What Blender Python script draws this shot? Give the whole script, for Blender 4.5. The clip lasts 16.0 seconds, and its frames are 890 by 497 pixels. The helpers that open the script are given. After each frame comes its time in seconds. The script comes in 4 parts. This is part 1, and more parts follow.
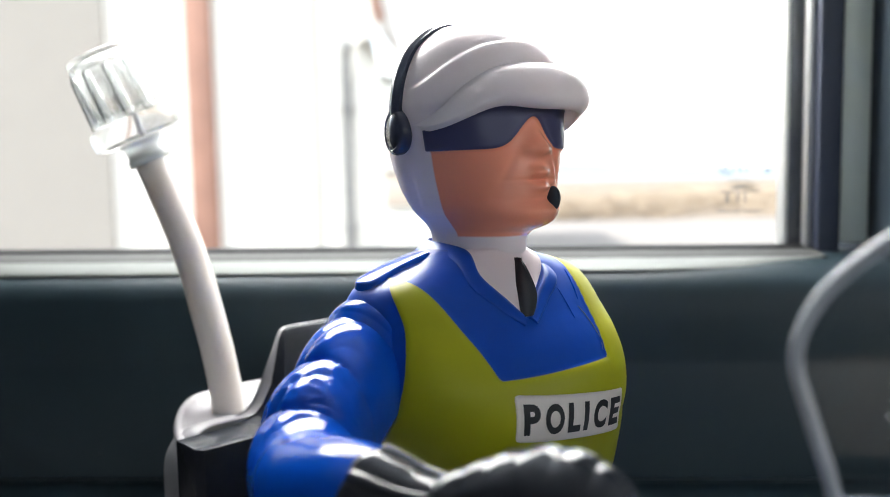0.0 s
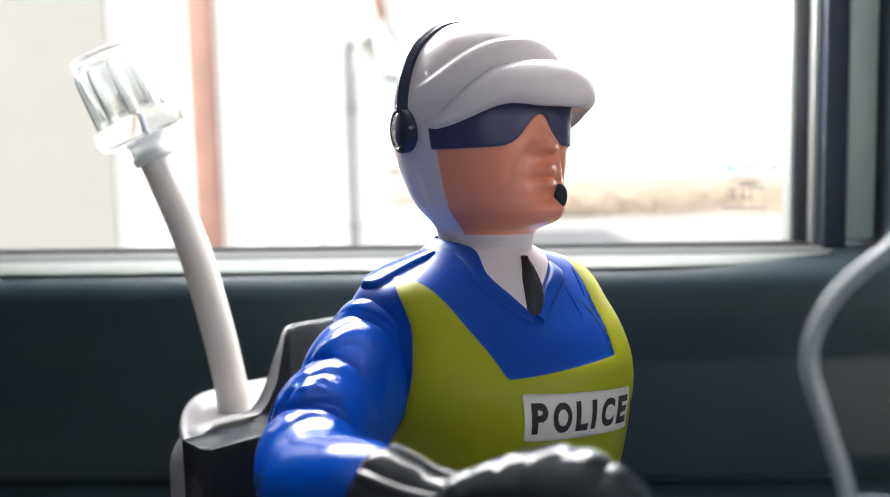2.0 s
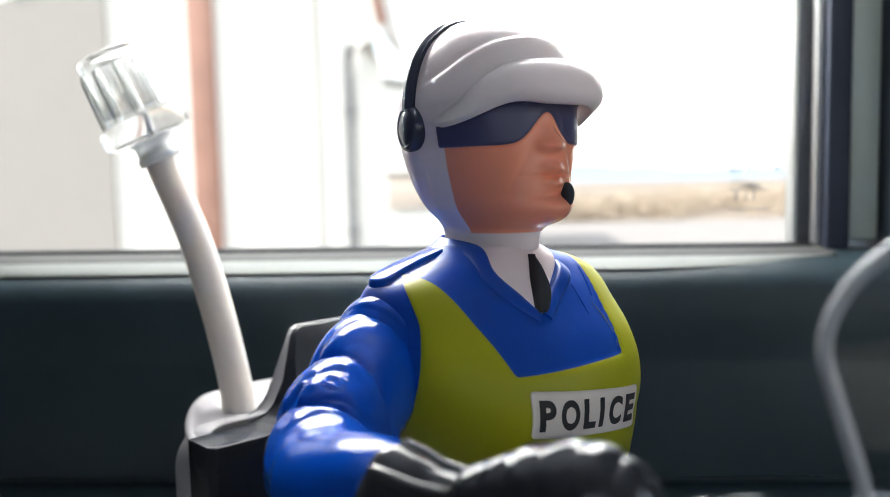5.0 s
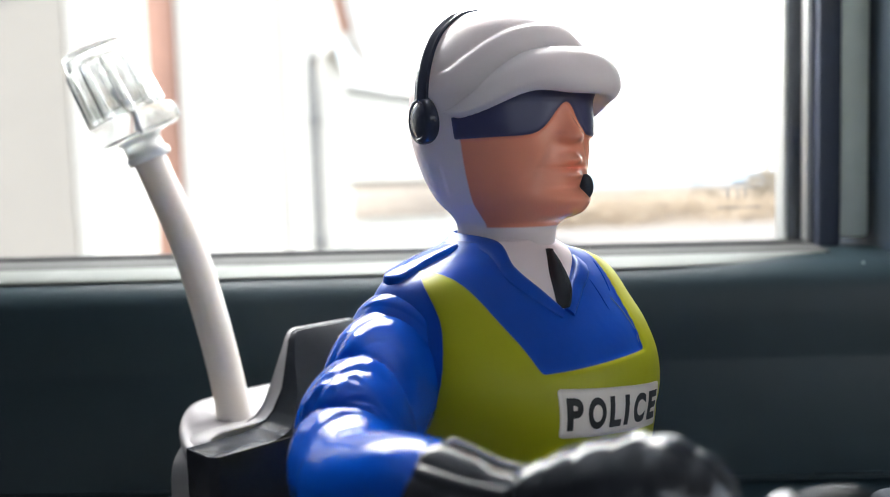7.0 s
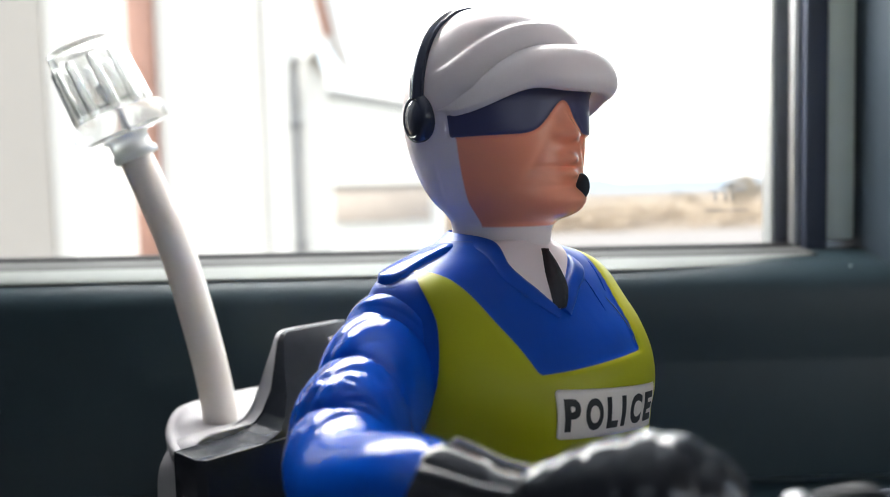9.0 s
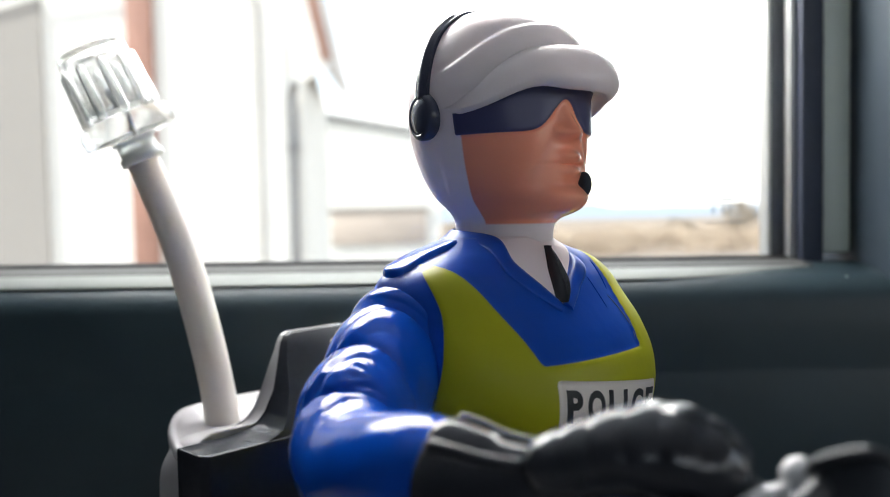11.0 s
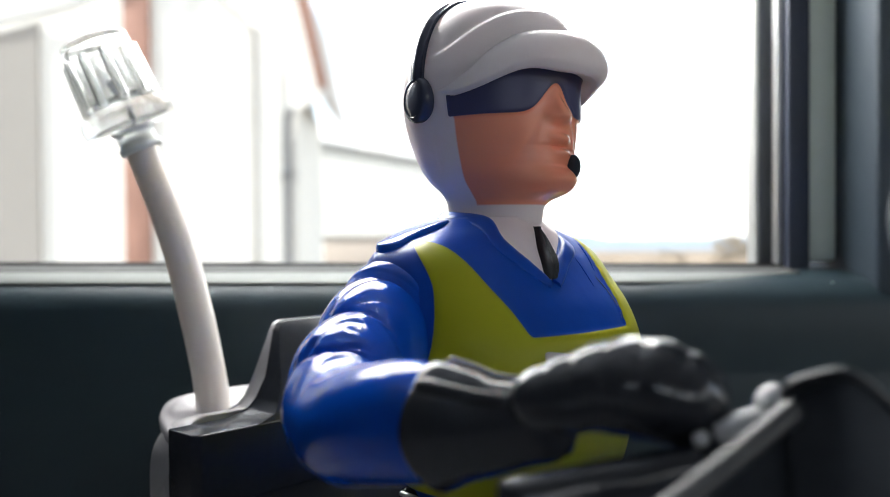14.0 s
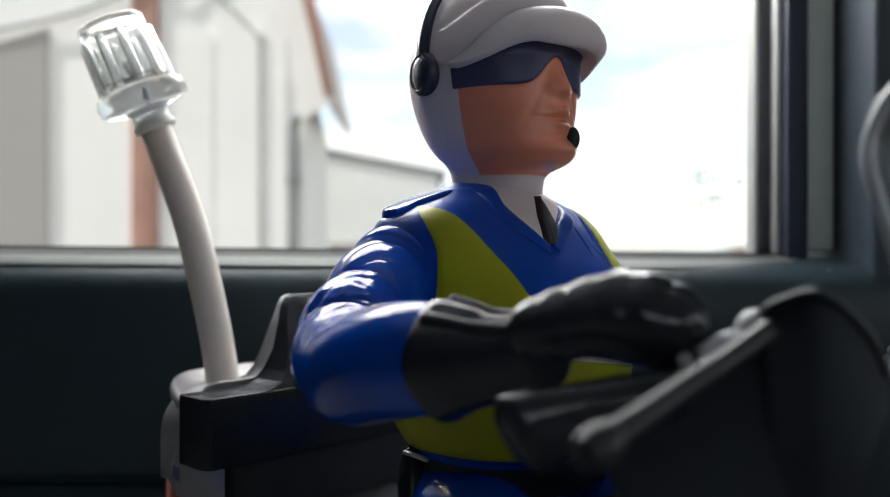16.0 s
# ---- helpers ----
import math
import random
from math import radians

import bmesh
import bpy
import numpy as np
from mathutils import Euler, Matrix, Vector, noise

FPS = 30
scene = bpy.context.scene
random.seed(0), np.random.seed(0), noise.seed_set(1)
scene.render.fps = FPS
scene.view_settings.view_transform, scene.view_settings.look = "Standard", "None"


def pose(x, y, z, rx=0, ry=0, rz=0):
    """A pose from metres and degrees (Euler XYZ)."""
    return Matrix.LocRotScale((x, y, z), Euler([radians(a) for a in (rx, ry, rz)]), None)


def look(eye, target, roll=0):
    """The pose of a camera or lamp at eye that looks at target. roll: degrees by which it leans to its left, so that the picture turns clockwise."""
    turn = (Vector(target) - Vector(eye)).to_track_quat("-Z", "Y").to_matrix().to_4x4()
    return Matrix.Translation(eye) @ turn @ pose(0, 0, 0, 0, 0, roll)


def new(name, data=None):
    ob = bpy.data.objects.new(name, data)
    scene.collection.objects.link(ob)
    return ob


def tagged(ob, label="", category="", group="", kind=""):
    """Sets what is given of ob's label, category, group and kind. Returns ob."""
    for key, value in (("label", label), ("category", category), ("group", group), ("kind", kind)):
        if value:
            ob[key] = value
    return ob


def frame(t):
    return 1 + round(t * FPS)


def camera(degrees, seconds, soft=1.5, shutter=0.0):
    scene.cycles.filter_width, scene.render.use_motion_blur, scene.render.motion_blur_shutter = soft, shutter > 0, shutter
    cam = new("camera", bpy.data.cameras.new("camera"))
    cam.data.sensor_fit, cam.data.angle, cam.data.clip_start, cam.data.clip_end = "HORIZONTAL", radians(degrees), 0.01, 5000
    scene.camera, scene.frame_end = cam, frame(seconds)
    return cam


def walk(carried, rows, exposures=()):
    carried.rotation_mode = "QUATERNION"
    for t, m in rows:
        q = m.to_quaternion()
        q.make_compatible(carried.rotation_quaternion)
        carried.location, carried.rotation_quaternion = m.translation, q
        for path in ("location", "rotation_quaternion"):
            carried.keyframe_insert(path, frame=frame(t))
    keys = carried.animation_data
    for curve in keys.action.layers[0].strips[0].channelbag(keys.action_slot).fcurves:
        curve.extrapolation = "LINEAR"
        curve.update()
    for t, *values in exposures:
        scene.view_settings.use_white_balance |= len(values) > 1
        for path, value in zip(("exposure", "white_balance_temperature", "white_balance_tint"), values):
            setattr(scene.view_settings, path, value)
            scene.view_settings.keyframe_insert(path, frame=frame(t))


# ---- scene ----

cam = camera(56.0, 16.0, soft=0.62)
cam.data.dof.use_dof = True
cam.data.dof.focus_distance = 0.248
cam.data.dof.aperture_fstop = 9.6
PATH = [
    (0, (0.02278, 0.06644, 1.50965), (2.237, -5.508, -1.179)),
    (0.5, (0.02210, 0.06646, 1.51027), (2.282, -5.525, -1.233)),
    (1, (0.02226, 0.06693, 1.51008), (2.416, -5.529, -1.358)),
    (1.5, (0.02191, 0.06681, 1.50981), (2.384, -5.608, -1.325)),
    (2, (0.02177, 0.06731, 1.50982), (2.448, -5.676, -1.386)),
    (2.5, (0.02172, 0.06615, 1.51030), (2.523, -5.538, -1.443)),
    (3, (0.02187, 0.06584, 1.50975), (2.524, -5.527, -1.333)),
    (3.5, (0.02139, 0.06517, 1.51017), (2.544, -5.390, -1.400)),
    (4, (0.02135, 0.06554, 1.51029), (2.582, -5.383, -1.449)),
    (6.5, (0.00945, 0.07169, 1.50384), (0.956, -5.034, -1.662)),
    (7, (0.00442, 0.07442, 1.50387), (0.010, -4.842, -1.851)),
    (7.5, (0.00134, 0.07573, 1.50337), (-0.704, -4.759, -1.707)),
    (8, (0.00103, 0.07592, 1.50374), (-0.747, -4.724, -1.757)),
    (8.5, (0.00046, 0.07708, 1.50270), (-0.999, -4.790, -1.713)),
    (9, (0.00041, 0.07710, 1.50228), (-1.297, -4.564, -1.583)),
    (11.5, (-0.00303, 0.07192, 1.49079), (-1.679, -2.464, -0.988)),
    (12, (-0.00382, 0.07182, 1.48662), (-1.880, -1.990, -0.694)),
    (12.5, (-0.00449, 0.07051, 1.48239), (-2.194, -1.412, -0.290)),
    (13, (-0.00402, 0.06824, 1.48001), (-2.220, -1.083, -0.086)),
    (13.5, (-0.00296, 0.06637, 1.47925), (-2.220, -0.931, -0.162)),
    (14, (-0.00227, 0.06652, 1.47952), (-2.111, -0.864, -0.345)),
    (14.5, (-0.00151, 0.06639, 1.47840), (-1.987, -0.712, -0.380)),
    (15, (-0.00074, 0.06181, 1.47545), (-1.829, -0.490, -0.135)),
    (15.5, (-0.00209, 0.05818, 1.46982), (-1.973, 0.003, 0.214)),
    (16, (-0.00212, 0.05698, 1.46690), (-1.767, -0.244, 0.102)),
]
EXPOSURE = [(t, stops, 6850, 11) for t, stops in ((0.0, 1.64), (1.5, 1.94), (3.0, 1.36), (4.0, 1.43), (7.0, 1.66), (9.0, 1.51), (11.5, 1.32), (12.5, 1.29), (14.0, 1.32), (15.0, 0.94), (16.0, 0.60))]
walk(cam, [(t, pose(*eye, 90 + turn[1], 0, turn[0]) @ pose(0, 0, 0, 0, 0, turn[2])) for t, eye, turn in PATH], EXPOSURE)

# ---- light ----
SUN_ELEVATION, SUN_AZIMUTH = 46.0, -106.0
world = bpy.data.worlds.new("sky")
scene.world = world
world.use_nodes = True
wn = world.node_tree.nodes
sky = wn.new("ShaderNodeTexSky")
sky.sky_type = "NISHITA"
sky.sun_disc = False
sky.sun_elevation = radians(SUN_ELEVATION)
sky.sun_rotation = radians(SUN_AZIMUTH)
sky.dust_density = 0.2
sky.ozone_density = 2.0
sky.air_density = 1.0
wn["Background"].inputs[1].default_value = 0.15
# thin bright cloud over most of the sky
clouds, spread, veil = wn.new("ShaderNodeTexNoise"), wn.new("ShaderNodeMapRange"), wn.new("ShaderNodeMix")
where = wn.new("ShaderNodeTexCoord")
stretch = wn.new("ShaderNodeMapping")
stretch.inputs["Scale"].default_value = (2.0, 2.0, 7.0)
stretch.inputs["Location"].default_value = (0.9, 0.35, 0.2)
clouds.inputs["Scale"].default_value, clouds.inputs["Detail"].default_value = 2.2, 5.0
spread.inputs["From Min"].default_value, spread.inputs["From Max"].default_value = 0.44, 0.60
spread.inputs["To Min"].default_value, spread.inputs["To Max"].default_value = 0.36, 0.97
veil.data_type = "RGBA"
veil.inputs["B"].default_value = (5.8, 5.9, 6.0, 1)
for a, b in ((where.outputs["Generated"], stretch.inputs[0]), (stretch.outputs[0], clouds.inputs["Vector"]), (clouds.outputs["Fac"], spread.inputs["Value"]), (spread.outputs[0], veil.inputs["Factor"]), (sky.outputs[0], veil.inputs["A"]), (veil.outputs["Result"], wn["Background"].inputs[0])):
    world.node_tree.links.new(a, b)
sun = new("sun", bpy.data.lights.new("sun", "SUN"))
sun.data.energy, sun.data.angle, sun.data.color = 3.0, radians(0.6), (1.0, 0.98, 0.95)
_e, _a = radians(SUN_ELEVATION), radians(SUN_AZIMUTH)
SUN_FROM = Vector((math.sin(_a) * math.cos(_e), math.cos(_a) * math.cos(_e), math.sin(_e)))
sun.matrix_world = look(SUN_FROM * 20, (0, 0, 0))
# added area lamp, standing in for bright sky in the side window's upper part
skylight = new("window_sky_lamp", bpy.data.lights.new("window_sky_lamp", "AREA"))
skylight.data.shape, skylight.data.size, skylight.data.size_y = "RECTANGLE", 0.48, 0.21
skylight.data.energy, skylight.data.color = 1.8, (0.95, 0.98, 1.0)
skylight.matrix_world = look((-0.050, 0.575, 1.740), (-0.050, -0.5, 1.35))


# ---- materials ----
def material(name, colour, rough=0.5, metal=0.0, vary=0.12, grain=40.0, bump=0.0, bump_scale=200.0, coat=0.0, second=None, spec=0.5, sub=0.0):
    """A painted or moulded surface: two scales of colour variation, roughness variation and fine relief."""
    m = bpy.data.materials.new(name)
    m.use_nodes = True
    n, l = m.node_tree.nodes, m.node_tree.links
    p = n["Principled BSDF"]
    tc = n.new("ShaderNodeTexCoord")
    big, fine = n.new("ShaderNodeTexNoise"), n.new("ShaderNodeTexNoise")
    big.inputs["Scale"].default_value, fine.inputs["Scale"].default_value = grain, grain * 9
    big.inputs["Detail"].default_value = fine.inputs["Detail"].default_value = 4
    for t in (big, fine):
        l.new(tc.outputs["Object"], t.inputs["Vector"])
    add = n.new("ShaderNodeMath")
    add.operation = "MULTIPLY_ADD"
    add.inputs[1].default_value = 0.35
    l.new(fine.outputs["Fac"], add.inputs[0])
    l.new(big.outputs["Fac"], add.inputs[2])
    rng = n.new("ShaderNodeMapRange")
    rng.inputs["From Min"].default_value, rng.inputs["From Max"].default_value = 0.4, 0.95
    l.new(add.outputs[0], rng.inputs["Value"])
    mix = n.new("ShaderNodeMix")
    mix.data_type = "RGBA"
    dark = second or tuple(c * (1 - vary) for c in colour)
    mix.inputs["A"].default_value, mix.inputs["B"].default_value = (*dark, 1), (*colour, 1)
    l.new(rng.outputs[0], mix.inputs["Factor"])
    l.new(mix.outputs["Result"], p.inputs["Base Color"])
    rr = n.new("ShaderNodeMapRange")
    rr.inputs["To Min"].default_value, rr.inputs["To Max"].default_value = rough * 0.85, min(1, rough * 1.2)
    l.new(add.outputs[0], rr.inputs["Value"])
    l.new(rr.outputs[0], p.inputs["Roughness"])
    p.inputs["Metallic"].default_value = metal
    p.inputs["Coat Weight"].default_value = coat
    p.inputs["Coat Roughness"].default_value = 0.06
    p.inputs["Specular IOR Level"].default_value = spec
    p.inputs["Subsurface Weight"].default_value = sub
    p.inputs["Subsurface Scale"].default_value = 0.004
    if bump:
        b, bn = n.new("ShaderNodeBump"), n.new("ShaderNodeTexNoise")
        bn.inputs["Scale"].default_value, bn.inputs["Detail"].default_value = bump_scale, 5
        l.new(tc.outputs["Object"], bn.inputs["Vector"])
        b.inputs["Strength"].default_value, b.inputs["Distance"].default_value = bump, 1.0 / bump_scale
        l.new(bn.outputs["Fac"], b.inputs["Height"])
        l.new(b.outputs[0], p.inputs["Normal"])
    return m


def masked(m, attribute, colour, rough, width=0.00012):
    """Adds a second paint to a material where a signed distance stored on the mesh is above nought."""
    n, l = m.node_tree.nodes, m.node_tree.links
    p = n["Principled BSDF"]
    at = n.new("ShaderNodeAttribute")
    at.attribute_name = attribute
    edge = n.new("ShaderNodeMapRange")
    edge.inputs["From Min"].default_value, edge.inputs["From Max"].default_value = -width, width
    l.new(at.outputs["Fac"], edge.inputs["Value"])
    for socket, value in (("Base Color", (*colour, 1)), ("Roughness", rough)):
        before = p.inputs[socket].links[0].from_socket
        mix = n.new("ShaderNodeMix")
        if socket == "Base Color":
            mix.data_type = "RGBA"
        l.new(edge.outputs[0], mix.inputs["Factor"])
        l.new(before, mix.inputs["A"])
        mix.inputs["B"].default_value = value
        l.new(mix.outputs["Result"], p.inputs[socket])
    return m


def clear(name, colour, rough=0.03, ior=1.45, weight=1.0):
    m = bpy.data.materials.new(name)
    m.use_nodes = True
    p = m.node_tree.nodes["Principled BSDF"]
    p.inputs["Base Color"].default_value = (*colour, 1)
    p.inputs["Roughness"].default_value = rough
    p.inputs["IOR"].default_value = ior
    p.inputs["Transmission Weight"].default_value = weight
    return m


POLE_PLASTIC = material("milky_pole_plastic", (0.53, 0.51, 0.485), 0.40, vary=0.06, bump=0.02, sub=1.0, spec=0.3)
POLE_PLASTIC.node_tree.nodes["Principled BSDF"].inputs["Subsurface Radius"].default_value = (1.0, 0.92, 0.85)
POLE_PLASTIC.node_tree.nodes["Principled BSDF"].inputs["Subsurface Scale"].default_value = 0.014
WHITE_TOY = material("white_plastic", (0.285, 0.275, 0.285), 0.30, vary=0.06, coat=0.4, bump=0.02)
BLUE_TOY = material("blue_plastic", (0.0, 0.064, 0.44), 0.10, vary=0.15, bump=0.02, bump_scale=260, spec=0.34)
BLACK_TOY = material("black_plastic", (0.024, 0.028, 0.035), 0.24, vary=0.3, bump=0.05, bump_scale=400, spec=0.3)
GLOVE = material("black_glove_plastic", (0.028, 0.032, 0.040), 0.12, vary=0.3, bump=0.05, bump_scale=420, spec=0.62)
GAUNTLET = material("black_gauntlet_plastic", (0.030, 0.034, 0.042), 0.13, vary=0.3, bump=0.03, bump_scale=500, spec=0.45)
# pale grey that puts the highlights of knob and lever into their colour
HIGHLIGHT_GREY = material("highlight_grey_plastic", (0.72, 0.73, 0.75), 0.22, vary=0.2, bump=0.05)
LIP_PLASTIC = material("dark_grey_plastic", (0.024, 0.028, 0.034), 0.36, vary=0.2, bump=0.05, spec=0.4)
MATT_BLACK = material("matt_black_plastic", (0.056, 0.064, 0.076), 0.7, vary=0.3, spec=0.06)
SADDLE_BLACK = material("dull_black_saddle", (0.034, 0.037, 0.042), 0.7, vary=0.3, spec=0.1)
BLACK_GLOSS = material("gloss_black_plastic", (0.024, 0.027, 0.034), 0.22, vary=0.3, bump=0.01, bump_scale=600, spec=0.15)
HEADSET_PLASTIC = material("dark_navy_plastic", (0.046, 0.054, 0.088), 0.20, vary=0.25, bump=0.03, bump_scale=500, spec=0.5)
HEAD_PAINT = masked(masked(material("head_paint", (0.85, 0.748, 0.752), 0.30, vary=0.05, coat=0.0, bump=0.02, spec=0.36, sub=0.4), "skin", (0.93, 0.345, 0.22), 0.17, 0.0003), "glasses", (0.064, 0.066, 0.145), 0.34)
HEAD_PAINT.node_tree.nodes["Principled BSDF"].inputs["Subsurface Radius"].default_value = (1.0, 0.9, 0.85)
HEAD_PAINT.node_tree.nodes["Principled BSDF"].inputs["Subsurface Scale"].default_value = 0.006
TORSO_PAINT = masked(masked(material("torso_paint", (0.0, 0.060, 0.40), 0.30, vary=0.12, coat=0.0, bump=0.02, spec=0.28), "shirt", (0.75, 0.655, 0.66), 0.35), "vest", (0.37, 0.37, 0.009), 0.42)
PALE_TRIM = material("pale_edge_trim", (0.62, 0.62, 0.60), 0.4, vary=0.1)
STICKER = material("sticker_paper", (0.82, 0.735, 0.665), 0.5, vary=0.06, bump=0.03)
INK = material("black_ink", (0.015, 0.015, 0.017), 0.5, vary=0.2)
CLEAR_TOY = clear("clear_plastic", (0.96, 0.975, 0.965), 0.22, 1.20, 0.86)
SOCKET_CLEAR = clear("milky_socket_plastic", (0.80, 0.83, 0.82), 0.3, 1.3, 0.45)
SCREEN_CLEAR = clear("windscreen_plastic", (0.86, 0.90, 0.92), 0.08, 1.2)
CHROME = material("scuffed_silver", (0.55, 0.55, 0.57), 0.3, metal=0.9, vary=0.15)
GREEN_TRIM = material("dark_green_vinyl", (0.0165, 0.034, 0.043), 0.42, vary=0.2, grain=12, bump=0.15, bump_scale=900, spec=0.4)
PILLAR_TRIM = material("navy_pillar_trim", (0.036, 0.055, 0.075), 0.5, vary=0.2, grain=12, bump=0.15, bump_scale=900)
SILL_RUBBER = material("grey_sill_rubber", (0.082, 0.084, 0.082), 0.75, vary=0.2, grain=20, bump=0.2, bump_scale=600)
DOOR_SEAL = material("navy_door_seal", (0.048, 0.060, 0.095), 0.55, vary=0.25, bump=0.1, bump_scale=500)
SEAL = material("black_rubber_seal", (0.012, 0.012, 0.014), 0.55, vary=0.25, bump=0.1, bump_scale=500)
POST_PAINT = material("pale_green_post_paint", (0.64, 0.70, 0.62), 0.45, vary=0.1, grain=15)
SLATE_RUBBER = material("slate_rubber_channel", (0.11, 0.12, 0.14), 0.6, vary=0.25, bump=0.1, bump_scale=500)
# pale colour that paints the sheen along the door ledge
LEDGE_SHEEN = material("ledge_sheen_grey_green", (0.18, 0.195, 0.185), 0.5, vary=0.1, grain=15)
ALLOY = material("dull_aluminium", (0.62, 0.62, 0.62), 0.35, metal=0.8, vary=0.15, grain=60)
# unseen linings, tinted bluish to cool the light they bounce
HEADLINING = material("blue_grey_headlining", (0.36, 0.39, 0.44), 0.9, vary=0.1, bump=0.2)
CABIN_DARK = material("dark_cabin_lining", (0.080, 0.092, 0.112), 0.7, vary=0.2, grain=8)
# unseen seat, grey enough to bounce light up under the toy
SEAT_CLOTH = material("grey_seat_cloth", (0.15, 0.155, 0.165), 0.85, vary=0.25, bump=0.3, bump_scale=600)
GLASS = clear("window_glass", (0.985, 1.0, 0.99), 0.0, 1.16)
MARK = material("etched_glass_mark", (0.42, 0.46, 0.50), 0.8, vary=0.1)
MARK.node_tree.nodes["Principled BSDF"].inputs["Alpha"].default_value = 0.45
WALL_PAINT = material("cream_render", (0.84, 0.85, 0.82), 0.85, vary=0.10, grain=0.6, bump=0.08, bump_scale=8)
WALL_GREY = material("grey_render", (0.375, 0.365, 0.345), 0.85, vary=0.10, grain=0.6, bump=0.08, bump_scale=8)
RUST = material("red_brown_paint", (0.44, 0.25, 0.195), 0.6, vary=0.25, grain=3)
SHUTTER = material("faded_tan_paint", (0.60, 0.53, 0.47), 0.7, vary=0.15, grain=2)
GREY_METAL = material("weathered_zinc", (0.24, 0.25, 0.26), 0.5, metal=0.3, vary=0.2, grain=3)
ROOF = material("pale_fibre_cement_roof", (0.62, 0.60, 0.57), 0.85, vary=0.2, grain=1.5, bump=0.3, bump_scale=12)
GROUND = material("dry_ground", (0.26, 0.215, 0.17), 0.95, grain=0.25, second=(0.19, 0.155, 0.12), bump=0.3, bump_scale=4)
ASPHALT = material("pale_concrete", (0.27, 0.255, 0.245), 0.9, vary=0.2, grain=1.2, bump=0.3, bump_scale=30)
DRY_GRASS = material("dry_scrub", (0.48, 0.405, 0.32), 0.9, grain=0.8, second=(0.40, 0.33, 0.255))
# leaf colour is paled to carry the glare and haze over the trees
FAR_GREEN = material("glare_paled_leaves", (0.36, 0.31, 0.25), 0.8, grain=1.5, second=(0.28, 0.25, 0.20))
# blue distance haze is painted into the hills' base colour
HILL = material("haze_painted_hill", (0.23, 0.29, 0.35), 1.0, vary=0.12, grain=0.01)
BARK = material("bark", (0.16, 0.12, 0.09), 0.9, vary=0.3, grain=6)


# ---- mesh helpers ----
def mesh_object(name, verts, faces, mat, parent=None, label="", smooth=True):
    me = bpy.data.meshes.new(name)
    me.from_pydata([tuple(v) for v in verts], [], faces)
    me.materials.append(mat)
    me.update()
    if smooth:
        me.polygons.foreach_set("use_smooth", [True] * len(me.polygons))
    ob = new(name, me)
    if parent:
        ob.parent = parent
    if label:
        ob["label"] = label
    return ob


def part(name, bm, mat, parent=None, label="", smooth=True):
    me = bpy.data.meshes.new(name)
    bmesh.ops.recalc_face_normals(bm, faces=bm.faces)
    bm.to_mesh(me)
    bm.free()
    me.materials.append(mat)
    if smooth:
        me.polygons.foreach_set("use_smooth", [True] * len(me.polygons))
        me.set_sharp_from_angle(angle=radians(38))
    ob = new(name, me)
    if parent:
        ob.parent = parent
    if label:
        ob["label"] = label
    return ob


def box(x0, x1, y0, y1, z0, z1, bevel=0.0, segments=2):
    bm = bmesh.new()
    bmesh.ops.create_cube(bm, size=1)
    bmesh.ops.scale(bm, vec=(x1 - x0, y1 - y0, z1 - z0), verts=bm.verts)
    bmesh.ops.translate(bm, vec=((x0 + x1) / 2, (y0 + y1) / 2, (z0 + z1) / 2), verts=bm.verts)
    if bevel:
        bmesh.ops.bevel(bm, geom=list(bm.edges), offset=bevel, segments=segments, profile=0.5, affect="EDGES")
    return bm


def prism(outline, place, t0, t1, bevel=0.0, segments=2):
    """A closed outline of (a, b) pairs pushed from t0 to t1; place(a, b, t) gives the point."""
    bm = bmesh.new()
    lo = [bm.verts.new(place(a, b, t0)) for a, b in outline]
    hi = [bm.verts.new(place(a, b, t1)) for a, b in outline]
    n = len(outline)
    bm.faces.new(lo)
    bm.faces.new(hi[::-1])
    for i in range(n):
        bm.faces.new((lo[i], hi[i], hi[(i + 1) % n], lo[(i + 1) % n]))
    if bevel:
        bmesh.ops.bevel(bm, geom=list(bm.edges), offset=bevel, segments=segments, profile=0.5, affect="EDGES", clamp_overlap=True)
    return bm


def ringed(rings, closed_ends=True):
    """Verts and faces of a skin over rings of equal length."""
    n = len(rings[0])
    verts = [v for r in rings for v in r]
    faces = []
    for i in range(len(rings) - 1):
        for j in range(n):
            a, b = i * n + j, i * n + (j + 1) % n
            faces.append((a, b, b + n, a + n))
    if closed_ends:
        faces.append(tuple(range(n))[::-1])
        faces.append(tuple((len(rings) - 1) * n + j for j in range(n)))
    return verts, faces


def smooth_path(points, count):
    """Catmull-Rom through points (any dimension)."""
    p = np.array(points, float)
    p = np.vstack([2 * p[0] - p[1], p, 2 * p[-1] - p[-2]])
    out = []
    for s in np.linspace(0, len(points) - 1 - 1e-9, count):
        i = int(s)
        t = s - i
        a, b, c, d = p[i], p[i + 1], p[i + 2], p[i + 3]
        out.append(0.5 * (2 * b + (c - a) * t + (2 * a - 5 * b + 4 * c - d) * t * t + (3 * b - a - 3 * c + d) * t ** 3))
    return np.array(out)


